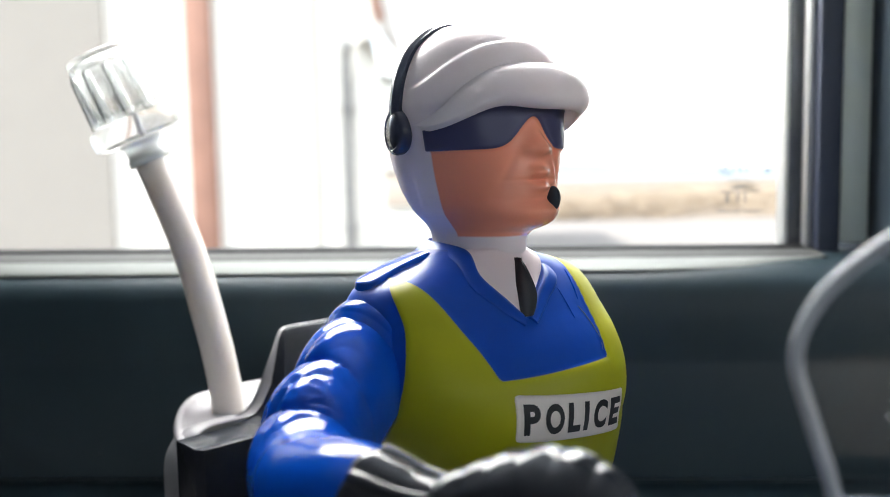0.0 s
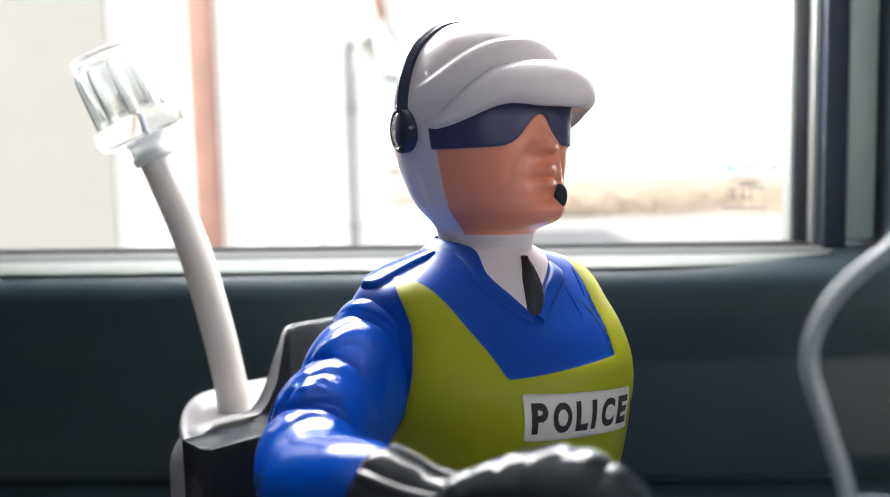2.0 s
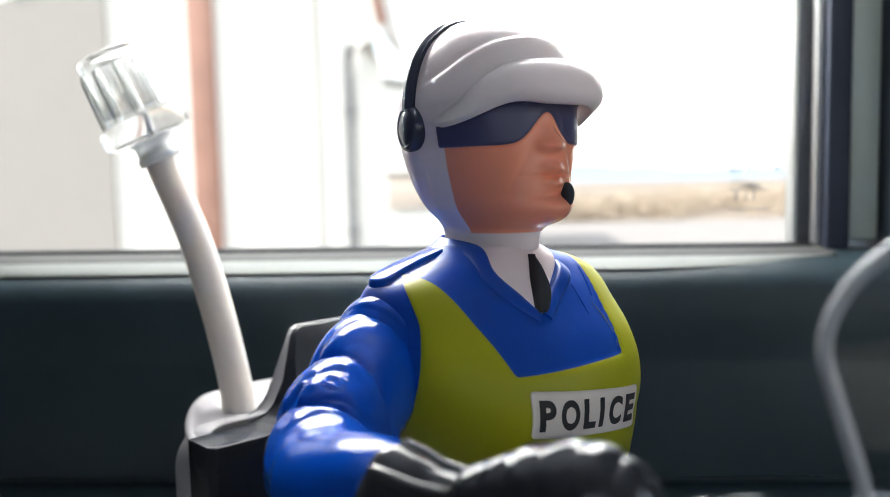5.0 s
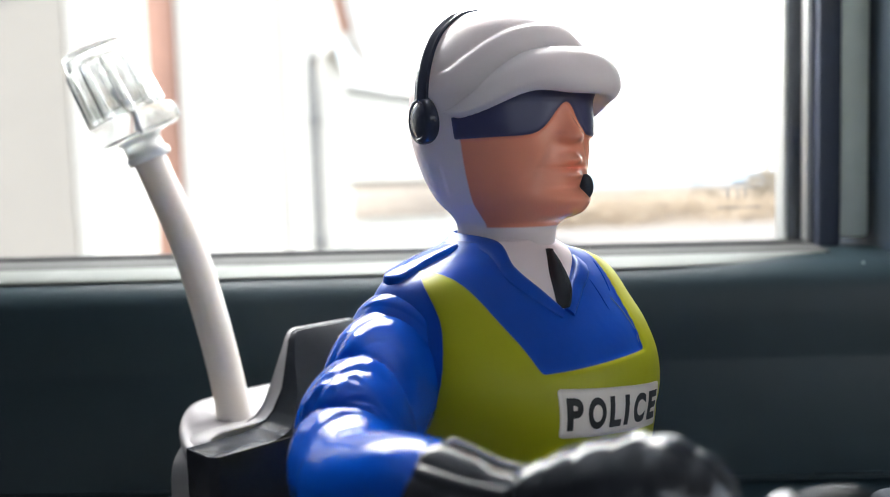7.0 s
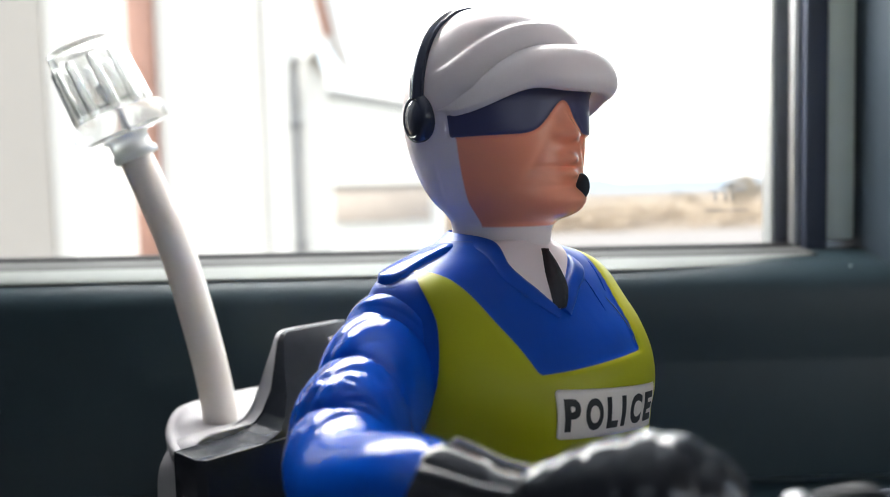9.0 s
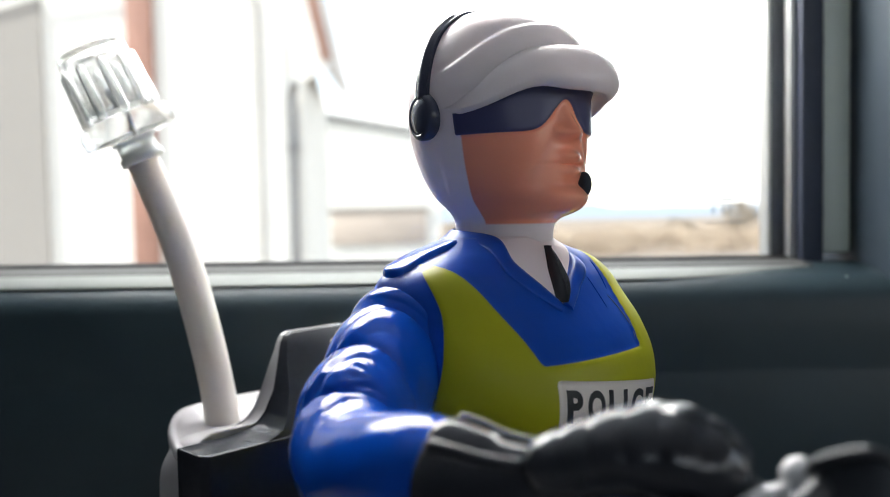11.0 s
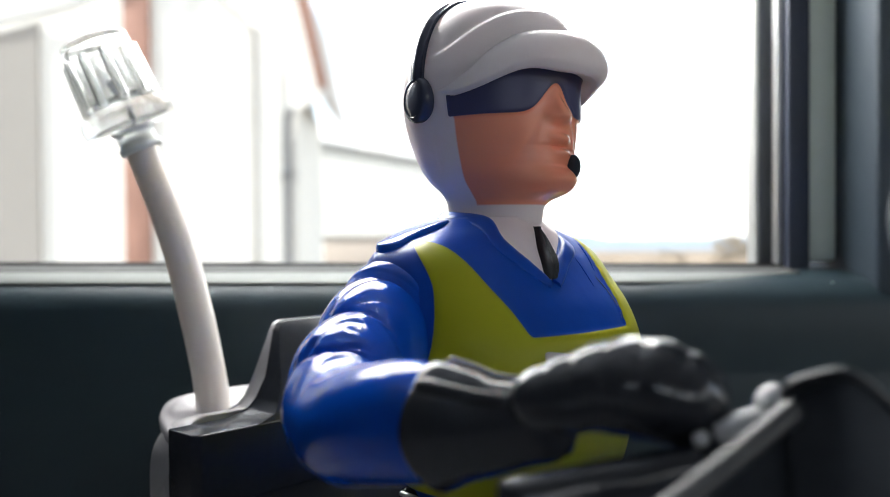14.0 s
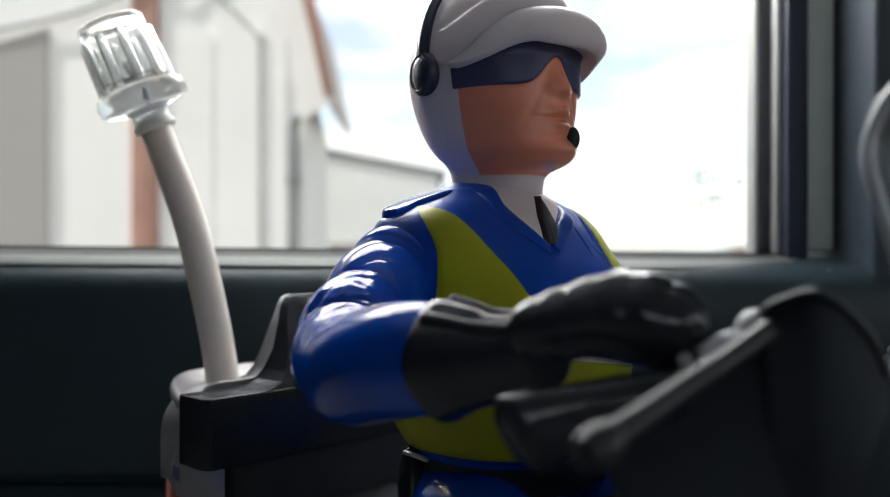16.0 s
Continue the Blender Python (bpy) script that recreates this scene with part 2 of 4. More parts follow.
def tube(points, radii, count=24, around=16, cap=True, shape=None, squash=1.0):
    """Rings along a smooth path; shape(s, angle) scales the radius."""
    q = smooth_path([(*a, r) for a, r in zip(points, radii)], count)
    rings, side = [], None
    for i in range(count):
        c, r = Vector(q[i][:3]), q[i][3]
        d = Vector(q[min(i + 1, count - 1)][:3]) - Vector(q[max(i - 1, 0)][:3])
        d.normalize()
        if side is None:
            side = d.orthogonal() if abs(d.z) > 0.9 else d.cross(Vector((0, 0, 1)))
        side = (side - d * side.dot(d)).normalized()
        up = side.cross(d)
        ring = []
        for j in range(around):
            a = 2 * math.pi * j / around
            k = r * (shape(i / (count - 1), a) if shape else 1.0)
            ring.append(c + side * (k * math.cos(a)) + up * (k * math.sin(a) * squash))
        rings.append(ring)
    if cap:
        first, last = rings[0], rings[-1]
        c0, c1 = sum(first, Vector()) / around, sum(last, Vector()) / around
        d0 = (Vector(q[0][:3]) - Vector(q[1][:3])).normalized()
        d1 = (Vector(q[-1][:3]) - Vector(q[-2][:3])).normalized()
        r0, r1 = q[0][3], q[-1][3]
        pre = [[c0 + (v - c0) * math.cos(w) + d0 * (r0 * 0.55 * math.sin(w)) for v in first] for w in (1.5, 1.1, 0.6)]
        post = [[c1 + (v - c1) * math.cos(w) + d1 * (r1 * 0.55 * math.sin(w)) for v in last] for w in (0.6, 1.1, 1.5)]
        rings = pre + rings + post
    return ringed(rings)


def lathe(profile, base, axis, around=32, wave=None):
    """A turned shape: (radius, height) pairs round an axis; wave(k, angle) scales the radius of pair k."""
    axis = Vector(axis).normalized()
    u = axis.orthogonal().normalized()
    w = axis.cross(u)
    rings = []
    for k, (r, h) in enumerate(profile):
        ring = []
        for j in range(around):
            a = 2 * math.pi * j / around
            q = r * (wave(k, a) if wave else 1.0)
            ring.append(Vector(base) + axis * h + u * (q * math.cos(a)) + w * (q * math.sin(a)))
        rings.append(ring)
    return ringed(rings)


def lerp_table(rows, z):
    """Smooth interpolation of rows (z, a, b, ...) given in rising z."""
    if z <= rows[0][0]:
        return rows[0][1:]
    for i in range(len(rows) - 1):
        if z <= rows[i + 1][0]:
            t = (z - rows[i][0]) / (rows[i + 1][0] - rows[i][0])
            p0, p1, p2, p3 = rows[max(i - 1, 0)], rows[i], rows[i + 1], rows[min(i + 2, len(rows) - 1)]
            out = []
            for k in range(1, len(p1)):
                m1 = (p2[k] - p0[k]) / max(p2[0] - p0[0], 1e-9) * (p2[0] - p1[0])
                m2 = (p3[k] - p1[k]) / max(p3[0] - p1[0], 1e-9) * (p2[0] - p1[0])
                out.append((2 * t ** 3 - 3 * t * t + 1) * p1[k] + (t ** 3 - 2 * t * t + t) * m1 + (3 * t * t - 2 * t ** 3) * p2[k] + (t ** 3 - t * t) * m2)
            return tuple(out)
    return rows[-1][1:]


def bell(x, w):
    return math.exp(-(x / w) ** 2)


def step(x, w):
    return 1 / (1 + math.exp(-max(-40, min(40, x / w))))


# the toy's own directions: ahead, to the rider's right, up
TOY_AT = (0.02, 0.335)
HALF = math.sqrt(0.5)


def toy(ahead, right, z):
    return Vector((TOY_AT[0] + HALF * (ahead - right), TOY_AT[1] - HALF * (ahead + right), z))


# ---- the vehicle round the toy ----
GLASS_Y = 0.545


def settle(ob):
    """Lets the window ledge slope: down along the vehicle and down towards the cabin."""
    for v in ob.data.vertices:
        k = min(1.0, max(0.0, (v.co.y - 0.500) / 0.037))
        v.co.z += (1 - k) * (-0.0012 - 0.0055 * v.co.x) + k * (0.0037 - 0.0088 * v.co.x)
    return ob


def cabin():
    floor = tagged(part("floor", box(-0.95, 0.95, -0.95, 0.62, 0.004, 0.74), CABIN_DARK, smooth=False), "dark rubber-covered cabin floor", "floor", kind="structure")
    roof = tagged(part("ceiling", box(-0.95, 0.95, -0.95, 0.62, 1.93, 1.96), HEADLINING, smooth=False), "grey cloth headlining over the cabin", "ceiling", kind="structure")
    # the door with the window: pressed panel with a rounded ledge, drawn as a section along the vehicle
    ledge = [(0.60, 1.4535), (0.552, 1.4565), (0.537, 1.4578), (0.520, 1.4577), (0.507, 1.4565), (0.500, 1.4540), (0.4955, 1.4490), (0.4935, 1.4430),
             (0.4930, 1.4300), (0.4934, 1.4130), (0.4937, 1.4105), (0.4936, 1.4075), (0.4930, 1.4050), (0.4925, 1.36), (0.4950, 1.3475), (0.5000, 1.3450), (0.5000, 1.3430), (0.4850, 1.3380), (0.4700, 1.32),
             (0.4690, 1.10), (0.480, 0.95), (0.480, 0.74), (0.60, 0.74)]
    bm = prism(ledge, lambda a, b, t: (t, a, b), -0.94, 0.95)
    tagged(settle(part("wall_door", bm, GREEN_TRIM)), "dark green vinyl door panel with a rounded ledge under the window", "door panel", kind="structure")
    # pillar beside the window
    tagged(part("wall_pillar", box(0.2405, 0.95, 0.496, 0.60, 1.4460, 1.93, 0.004, 3), PILLAR_TRIM), "dark green door pillar beside the window", "pillar", kind="structure")
    tagged(part("wall_header", box(-0.94, 0.2405, 0.505, 0.60, 1.86, 1.93, 0.004), GREEN_TRIM), "dark green trim over the window", "trim", kind="structure")
    # unseen post, widened to keep window light off the toy's tail
    tagged(part("wall_rear_blocker", box(-0.95, -0.32, 0.505, 0.60, 1.4660, 1.86, 0.004), GREEN_TRIM), "unseen dark green post that cuts light from the window's far end", "pillar", kind="structure")
    # other sides, unseen; the opposite opening is sized to let in fill light
    tagged(part("wall_far_low", box(-0.95, 0.95, -0.97, -0.95, 0.74, 1.58), CABIN_DARK, smooth=False), "unseen dark wall under the opening made for fill light", "wall", kind="structure")
    tagged(part("wall_far_top", box(-0.95, 0.95, -0.97, -0.95, 1.85, 1.93), CABIN_DARK, smooth=False), "unseen dark wall above the opening made for fill light", "wall", kind="structure")
    for x0, x1, name in ((-0.95, -0.15, "wall_far_left"), (0.80, 0.95, "wall_far_right")):
        tagged(part(name, box(x0, x1, -0.97, -0.95, 1.58, 1.85), CABIN_DARK, smooth=False), "unseen dark wall beside the opening made for fill light", "pillar", kind="structure")
    tagged(part("wall_front_low", box(-0.97, -0.95, -0.95, 0.60, 0.74, 1.84), CABIN_DARK, smooth=False), "dark bulkhead closing the cabin", "wall", kind="structure")
    tagged(part("wall_front_top", box(-0.97, -0.95, -0.95, 0.60, 1.84, 1.93), CABIN_DARK, smooth=False), "dark rail over the bulkhead", "trim", kind="structure")
    for y0, y1, z0, z1, name in ((-0.97, 0.62, 0.74, 1.30, "wall_back_low"), (-0.97, 0.62, 1.84, 1.93, "wall_back_top"), (-0.97, -0.85, 1.30, 1.84, "wall_back_left"), (0.34, 0.62, 1.30, 1.84, "wall_back_right")):
        tagged(part(name, box(0.95, 0.97, y0, y1, z0, z1), CABIN_DARK, smooth=False), "dark lining round the opening at the cabin's end", "wall", kind="structure")


def window():
    win = tagged(new("window_1"), "side window of clear glass in black rubber and grey-green metal", "window", kind="structure")
    pane = part("pane", box(-0.50, 0.2190, GLASS_Y + 0.002, GLASS_Y + 0.006, 1.4595, 1.86), GLASS, win, "clear safety glass")
    pane.visible_shadow = False
    # seals along the bottom and up the post
    settle(part("bottom_seal", box(-0.50, 0.2130, GLASS_Y - 0.004, GLASS_Y + 0.010, 1.4575, 1.4604, 0.0008), SEAL, win, "thin black rubber seal"))
    settle(part("sill_rubber", box(-0.50, 0.2100, 0.5190, 0.5400, 1.4572, 1.4590, 0.0008), SILL_RUBBER, win, "dull grey rubber strip on the ledge"))
    # strip for the ledge's highlight, tapered so that it fades at one end
    rings = []
    for x, front in [(-0.50, 0.5015)] + [(0.10 + 0.107 * k / 16, 0.5015 + 0.0150 * (k / 16) ** 2) for k in range(17)]:
        prof = smooth_path([(0.5188, 1.4570), (0.5188, 1.4587), (0.4 * 0.5188 + 0.6 * front, 1.4584), (front + 0.002, 1.4574), (front, 1.4560), (front + 0.003, 1.4545)], 16)
        rings.append([Vector((x, a, b)) for a, b in prof])
    v, f = ringed(rings)
    settle(mesh_object("ledge_sheen_strip", v, f, LEDGE_SHEEN, win, "pale grey-green strip painted as the sheen along the ledge"))
    part("inner_bead", box(0.2054, 0.2096, GLASS_Y - 0.006, GLASS_Y + 0.0015, 1.4612, 1.86, 0.0012), ALLOY, win, "dull silver bead along the glass")
    part("glass_run", box(0.2005, 0.2110, GLASS_Y + 0.0065, GLASS_Y + 0.016, 1.4612, 1.86, 0.001), SLATE_RUBBER, win, "dark channel behind the glass edge")
    part("outer_bead", box(0.1982, 0.2005, GLASS_Y + 0.0075, GLASS_Y + 0.020, 1.4612, 1.86, 0.0008), PALE_TRIM, win, "pale outer edge of the glass channel")
    part("side_seal", box(0.2096, 0.2224, GLASS_Y - 0.012, GLASS_Y + 0.012, 1.4578, 1.86, 0.002), DOOR_SEAL, win, "dark navy rubber door seal")
    part("frame_strip", box(0.2224, 0.2385, GLASS_Y - 0.010, GLASS_Y + 0.012, 1.4640, 1.86, 0.002), POST_PAINT, win, "grey-green painted metal frame")
    part("top_seal", box(-0.50, 0.2130, GLASS_Y - 0.004, GLASS_Y + 0.010, 1.852, 1.86, 0.001), SEAL, win)
    # tiny bright ball added for the glint at the ledge's end
    ledge_glint = bmesh.new()
    bmesh.ops.create_uvsphere(ledge_glint, u_segments=12, v_segments=8, radius=0.0006)
    bmesh.ops.translate(ledge_glint, vec=(0.2162, 0.4962, 1.4540), verts=ledge_glint.verts)
    part("ledge_glint", ledge_glint, ALLOY, win, "tiny bright bead standing for a glint on the ledge")
    return win


def glass_mark():
    """The etched maker's mark low on the glass: a ring and unreadable bars."""
    mark = tagged(new("glass_mark"), "faint grey etched mark on the window glass", "marking")
    y = GLASS_Y + 0.0012

    def bar(x0, x1, z0, z1):
        part("bar", box(x0 - 0.00015, x1 + 0.00015, y, y + 0.0004, z0 - 0.00015, z1 + 0.00015), MARK, mark, smooth=False)
    v, f = lathe([(0.0038, 0), (0.0047, 0), (0.0047, 0.0004), (0.0038, 0.0004), (0.0038, 0)], (0.1640, y + 0.0004, 1.5070), (0, -1, 0), 24)
    mesh_object("ring", v, f[:-2], MARK, mark)
    for x0, x1, z0, z1 in ((0.1622, 0.1628, 1.5045, 1.5095), (0.1628, 0.1650, 1.5045, 1.5052), (0.1628, 0.1650, 1.5066, 1.5073), (0.1628, 0.1650, 1.5088, 1.5095),
                           (0.1710, 0.1720, 1.5040, 1.5080), (0.1745, 0.1752, 1.5040, 1.5080), (0.1860, 0.1870, 1.5030, 1.5055), (0.1870, 0.1890, 1.5045, 1.5055),
                           (0.1610, 0.1820, 1.4925, 1.4930), (0.1640, 0.1650, 1.4870, 1.4920), (0.1665, 0.1780, 1.4945, 1.4952), (0.1690, 0.1750, 1.4955, 1.4961), (0.1700, 0.1706, 1.4870, 1.4920), (0.1740, 0.1746, 1.4870, 1.4920),
                           (0.1590, 0.1720, 1.4815, 1.4821), (0.1735, 0.1830, 1.4815, 1.4821)):
        bar(x0, x1, z0, z1)


def bench():
    """The seat that carries the toy."""
    seat = tagged(new("bench_seat"), "grey cloth bench seat under the toy motorcycle", "seat")
    part("cushion", box(-0.60, 0.60, -0.30, 0.465, 1.155, 1.2950, 0.03, 4), SEAT_CLOTH, seat)
    part("seat_base", box(-0.58, 0.58, -0.28, 0.455, 0.74, 1.155, 0.01), CABIN_DARK, seat)


cabin()
window()
glass_mark()
bench()


# ---- outside ----
def fall(y):
    """Height of the land, which drops gently beyond the yard."""
    return -0.0172 * max(0.0, y)


def outside():
    g = bmesh.new()
    size, cuts = 1600.0, 128
    bmesh.ops.create_grid(g, x_segments=cuts, y_segments=cuts, size=size)
    for v in g.verts:
        d = math.hypot(v.co.x, v.co.y)
        v.co.z = fall(v.co.y) + (0 if d < 90 else 0.4 * noise.noise(Vector((v.co.x * 0.01, v.co.y * 0.01, 0))))
    tagged(part("ground", g, GROUND), "dry sandy ground with sparse grass", "ground", kind="structure")
    tagged(part("road", prism([(13.5, fall(13.5) - 0.03), (30.5, fall(30.5) - 0.03), (30.5, fall(30.5) + 0.012), (13.5, fall(13.5) + 0.012)], lambda a, b, t: (t, a, b), -60, 120), ASPHALT, smooth=False), "pale concrete yard and road", "road", kind="structure")
    # distant hills, with the air's haze put into their colour
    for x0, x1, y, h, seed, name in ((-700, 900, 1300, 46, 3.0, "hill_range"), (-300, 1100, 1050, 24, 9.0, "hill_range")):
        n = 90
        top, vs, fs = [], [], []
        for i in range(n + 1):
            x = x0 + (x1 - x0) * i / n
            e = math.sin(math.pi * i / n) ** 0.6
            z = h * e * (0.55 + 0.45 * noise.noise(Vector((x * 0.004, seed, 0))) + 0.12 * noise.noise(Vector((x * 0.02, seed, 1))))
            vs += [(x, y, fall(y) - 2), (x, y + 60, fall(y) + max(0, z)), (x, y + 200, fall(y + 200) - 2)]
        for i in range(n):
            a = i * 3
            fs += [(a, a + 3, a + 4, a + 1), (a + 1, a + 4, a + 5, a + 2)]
        tagged(mesh_object(name, vs, fs, HILL), "low hills on the skyline, distance haze painted in as blue", "hill", kind="structure")


def barn():
    """A tall rendered barn with steep red-brown verges; front face towards the window."""
    y = 10.0
    ob = tagged(new("barn"), "tall cream rendered barn with red-brown verge boards", "barn")
    edge = [(-9.0, -0.3), (-1.36, -0.3), (-1.36, 2.93), (-1.72, 4.40), (-2.6, 6.2), (-6.0, 7.4), (-9.0, 7.4)]
    part("wall", prism(edge, lambda a, b, t: (a, t, b), y, y + 2.5), WALL_PAINT, ob, smooth=False)
    part("gable_board", prism([(-1.365, 2.95), (-1.09, 3.13), (-1.40, 4.42), (-2.36, 6.28), (-2.70, 6.10), (-1.80, 4.36)], lambda a, b, t: (a, t, b), y - 0.02, y + 0.05), WALL_PAINT, ob, "cream board closing the eaves", smooth=False)
    # wall panels with open joints, seen as faint uprights
    for i, (x0, x1) in enumerate(((-3.0, -2.42), (-2.40, -1.90), (-1.88, -1.56))):
        part("wall_panel", prism([(x0, 0.1), (x1, 0.1), (x1, 3.9), (x0, 4.3)], lambda a, b, t: (a, t, b), y - 0.03, y, 0.008), WALL_PAINT, ob, smooth=False)
    part("grey_area", prism([(-9.0, 0.0), (-4.34, 0.0), (-4.34, 3.98), (-9.0, 2.6)], lambda a, b, t: (a, t, b), y - 0.05, y), WALL_GREY, ob, "flat grey area at the left of the barn's front", smooth=False)
    part("corner_post", box(-3.36, -3.06, y - 0.09, y, 0, 6.2, 0.02), RUST, ob, "red-brown painted steel post")
    part("verge_board", prism([(-0.985, 3.20), (-1.085, 3.16), (-1.36, 4.40), (-2.28, 6.35), (-2.16, 6.45), (-1.24, 4.42)], lambda a, b, t: (a, t, b), y - 0.35, y - 0.25, 0.01), RUST, ob, "red-brown verge board")
    part("roof", prism([(-1.02, 3.13), (-1.30, 4.46), (-2.22, 6.5), (-6.0, 7.7), (-6.0, 7.45), (-2.35, 6.3), (-1.40, 4.40), (-1.07, 3.10)], lambda a, b, t: (a, t, b), y + 0.06, y + 2.6), ROOF, ob, smooth=False)
    v, f = tube([(-1.47, y - 0.07, 0.0), (-1.47, y - 0.07, 1.5), (-1.47, y - 0.07, 2.75), (-1.42, y - 0.16, 2.95)], [0.05] * 4, 20, 14)
    mesh_object("downpipe", v, f, GREY_METAL, ob, "grey zinc downpipe")
    for z in (0.8, 2.2):
        part("pipe_bracket", box(-1.545, -1.395, y - 0.13, y, z, z + 0.04, 0.004), GREY_METAL, ob)
    v, f = tube([(-5.6, y - 0.09, 3.80), (-4.2, y - 0.09, 4.10), (-3.4, y - 0.12, 4.37), (-2.0, y - 0.05, 4.95)], [0.022] * 4, 24, 8)
    mesh_object("cable", v, f, GREY_METAL, ob, "dark cable across the wall")
    v, f = tube([(-2.60, y - 0.05, 4.60), (-2.30, y - 0.05, 4.31), (-1.90, y - 0.05, 3.90), (-1.86, y - 0.05, 3.6), (-1.86, y - 0.05, 0.3)], [0.014] * 5, 40, 8)
    mesh_object("conduit", v, f, WALL_GREY, ob, "thin pale conduit")


def shed():
    ob = tagged(new("shed"), "low pale shed with a grey sloping roof", "shed")
    y = 16.0
    part("wall", prism([(-3.2, -0.5), (0.36, -0.5), (0.36, 2.80), (-3.2, 3.45)], lambda a, b, t: (a, t, b), y, y + 7), WALL_PAINT, ob, smooth=False)
    part("roof", prism([(-3.2, 3.47), (0.50, 2.79), (0.50, 2.87), (-3.2, 3.56)], lambda a, b, t: (a, t, b), y - 0.07, y + 7.2), GREY_METAL, ob, "grey metal roof edge", smooth=False)
    part("shutter", box(-1.70, 0.10, y - 0.05, y, 0.80, 1.46, 0.01), SHUTTER, ob, "faded tan shutter")
    part("shutter_rail", box(-1.75, 0.15, y - 0.08, y, 1.44, 1.50, 0.01), WALL_GREY, ob)


def leaf_cloud(rng, centre, size, count, leaf):
    """Many small leaf quads round a centre, denser inside, with an uneven outline."""
    vs, fs = [], []
    for _ in range(count):
        d = Vector((rng.gauss(0, 1), rng.gauss(0, 1), rng.gauss(0, 1))).normalized() * rng.random() ** 0.45
        d *= 0.75 + 0.5 * noise.noise(d * 1.7 + Vector(centre))
        c = Vector(centre) + Vector((d.x * size[0], d.y * size[1], d.z * size[2]))
        q = Euler((rng.uniform(0, 6.3), rng.uniform(0, 6.3), rng.uniform(0, 6.3))).to_matrix()
        s = leaf * rng.uniform(0.6, 1.4)
        k = len(vs)
        vs += [c + q @ Vector(w) for w in ((-s, 0, 0), (0, -s * 0.45, 0), (s, 0, 0), (0, s * 0.45, 0.1 * s))]
        fs.append((k, k + 1, k + 2, k + 3))
    return vs, fs


def scrub():
    """Dry bushes beyond the road."""
    rng = random.Random(4)
    vs, fs = [], []
    for i in range(240):
        x = rng.uniform(-6, 34)
        y = rng.uniform(31.2, 50)
        h = rng.uniform(0.35, 0.7)
        v, f = leaf_cloud(rng, (x, y, fall(y) + h * 0.8), (rng.uniform(0.8, 1.7), 1.0, h), 170, 0.12)
        k = len(vs)
        vs += v
        fs += [tuple(a + k for a in q) for q in f]
    tagged(mesh_object("dry_scrub", vs, fs, DRY_GRASS, smooth=False), "dry straw-coloured scrub beyond the road", "scrub", kind="stuff")


def tree(x, y, h, seed, label):
    rng = random.Random(seed)
    ob = tagged(new("tree"), label, "tree", group="trees beyond the road")
    ob.location = (x, y, fall(y))
    v, f = tube([(0, 0, 0), (0.03 * h, 0, 0.2 * h), (0.02 * h, 0.03 * h, 0.5 * h)], [0.05 * h, 0.04 * h, 0.015 * h], 10, 8)
    trunk = mesh_object("trunk", v, f, BARK, ob)
    for k in range(5):
        a = k * 1.3 + rng.random()
        v, f = tube([(0.03 * h, 0, (0.14 + 0.06 * k) * h), (0.22 * h * math.cos(a), 0.22 * h * math.sin(a), (0.28 + 0.06 * k) * h), (0.40 * h * math.cos(a), 0.40 * h * math.sin(a), (0.40 + 0.06 * k) * h)], [0.018 * h, 0.012 * h, 0.005 * h], 8, 6)
        mesh_object("limb", v, f, BARK, trunk)
    vs, fs = [], []
    for k in range(16):
        a = rng.uniform(0, 6.3)
        r = rng.uniform(0.05, 0.62) * h
        v, f = leaf_cloud(rng, (r * math.cos(a), r * math.sin(a), (rng.uniform(0.3, 0.88) - 0.35 * r / h) * h), (0.26 * h, 0.26 * h, 0.15 * h), 150, 0.035 * h)
        b = len(vs)
        vs += v
        fs += [tuple(q + b for q in w) for w in f]
    mesh_object("crown", vs, fs, FAR_GREEN, ob, smooth=False)
    return ob


outside()
barn()
shed()
scrub()
tree(15.9, 50.0, 1.75, 5, "small olive-green tree standing in dry scrub")
tree(19.9, 51.0, 2.5, 8, "broad olive-green tree beyond the dry scrub")
tree(1.9, 33.0, 1.7, 14, "low green bush-like tree beside the pale shed")


# ---- the toy rider: one mesh ----
class Doll:
    def __init__(self):
        self.verts, self.faces, self.slots = [], [], []
        self.masks = {"skin": [], "glasses": [], "shirt": [], "vest": []}
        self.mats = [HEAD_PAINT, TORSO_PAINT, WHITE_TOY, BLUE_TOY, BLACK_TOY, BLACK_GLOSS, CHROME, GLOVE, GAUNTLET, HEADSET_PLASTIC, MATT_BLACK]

    def add(self, shell, mat, masks=None):
        verts, faces = shell
        base = len(self.verts)
        self.verts += [tuple(v) for v in verts]
        self.faces += [tuple(i + base for i in f) for f in faces]
        self.slots += [self.mats.index(mat)] * len(faces)
        for key, store in self.masks.items():
            store += list(masks[key]) if masks and key in masks else [-1.0] * len(verts)

    def finish(self, name):
        me = bpy.data.meshes.new(name)
        me.from_pydata(self.verts, [], self.faces)
        for m in self.mats:
            me.materials.append(m)
        me.polygons.foreach_set("material_index", self.slots)
        me.polygons.foreach_set("use_smooth", [True] * len(me.polygons))
        for key, store in self.masks.items():
            a = me.attributes.new(key, "FLOAT", "POINT")
            a.data.foreach_set("value", store)
        me.update()
        bm = bmesh.new()
        bm.from_mesh(me)
        bmesh.ops.recalc_face_normals(bm, faces=bm.faces)
        bm.to_mesh(me)
        bm.free()
        me.set_sharp_from_angle(angle=radians(60))
        return new(name, me)


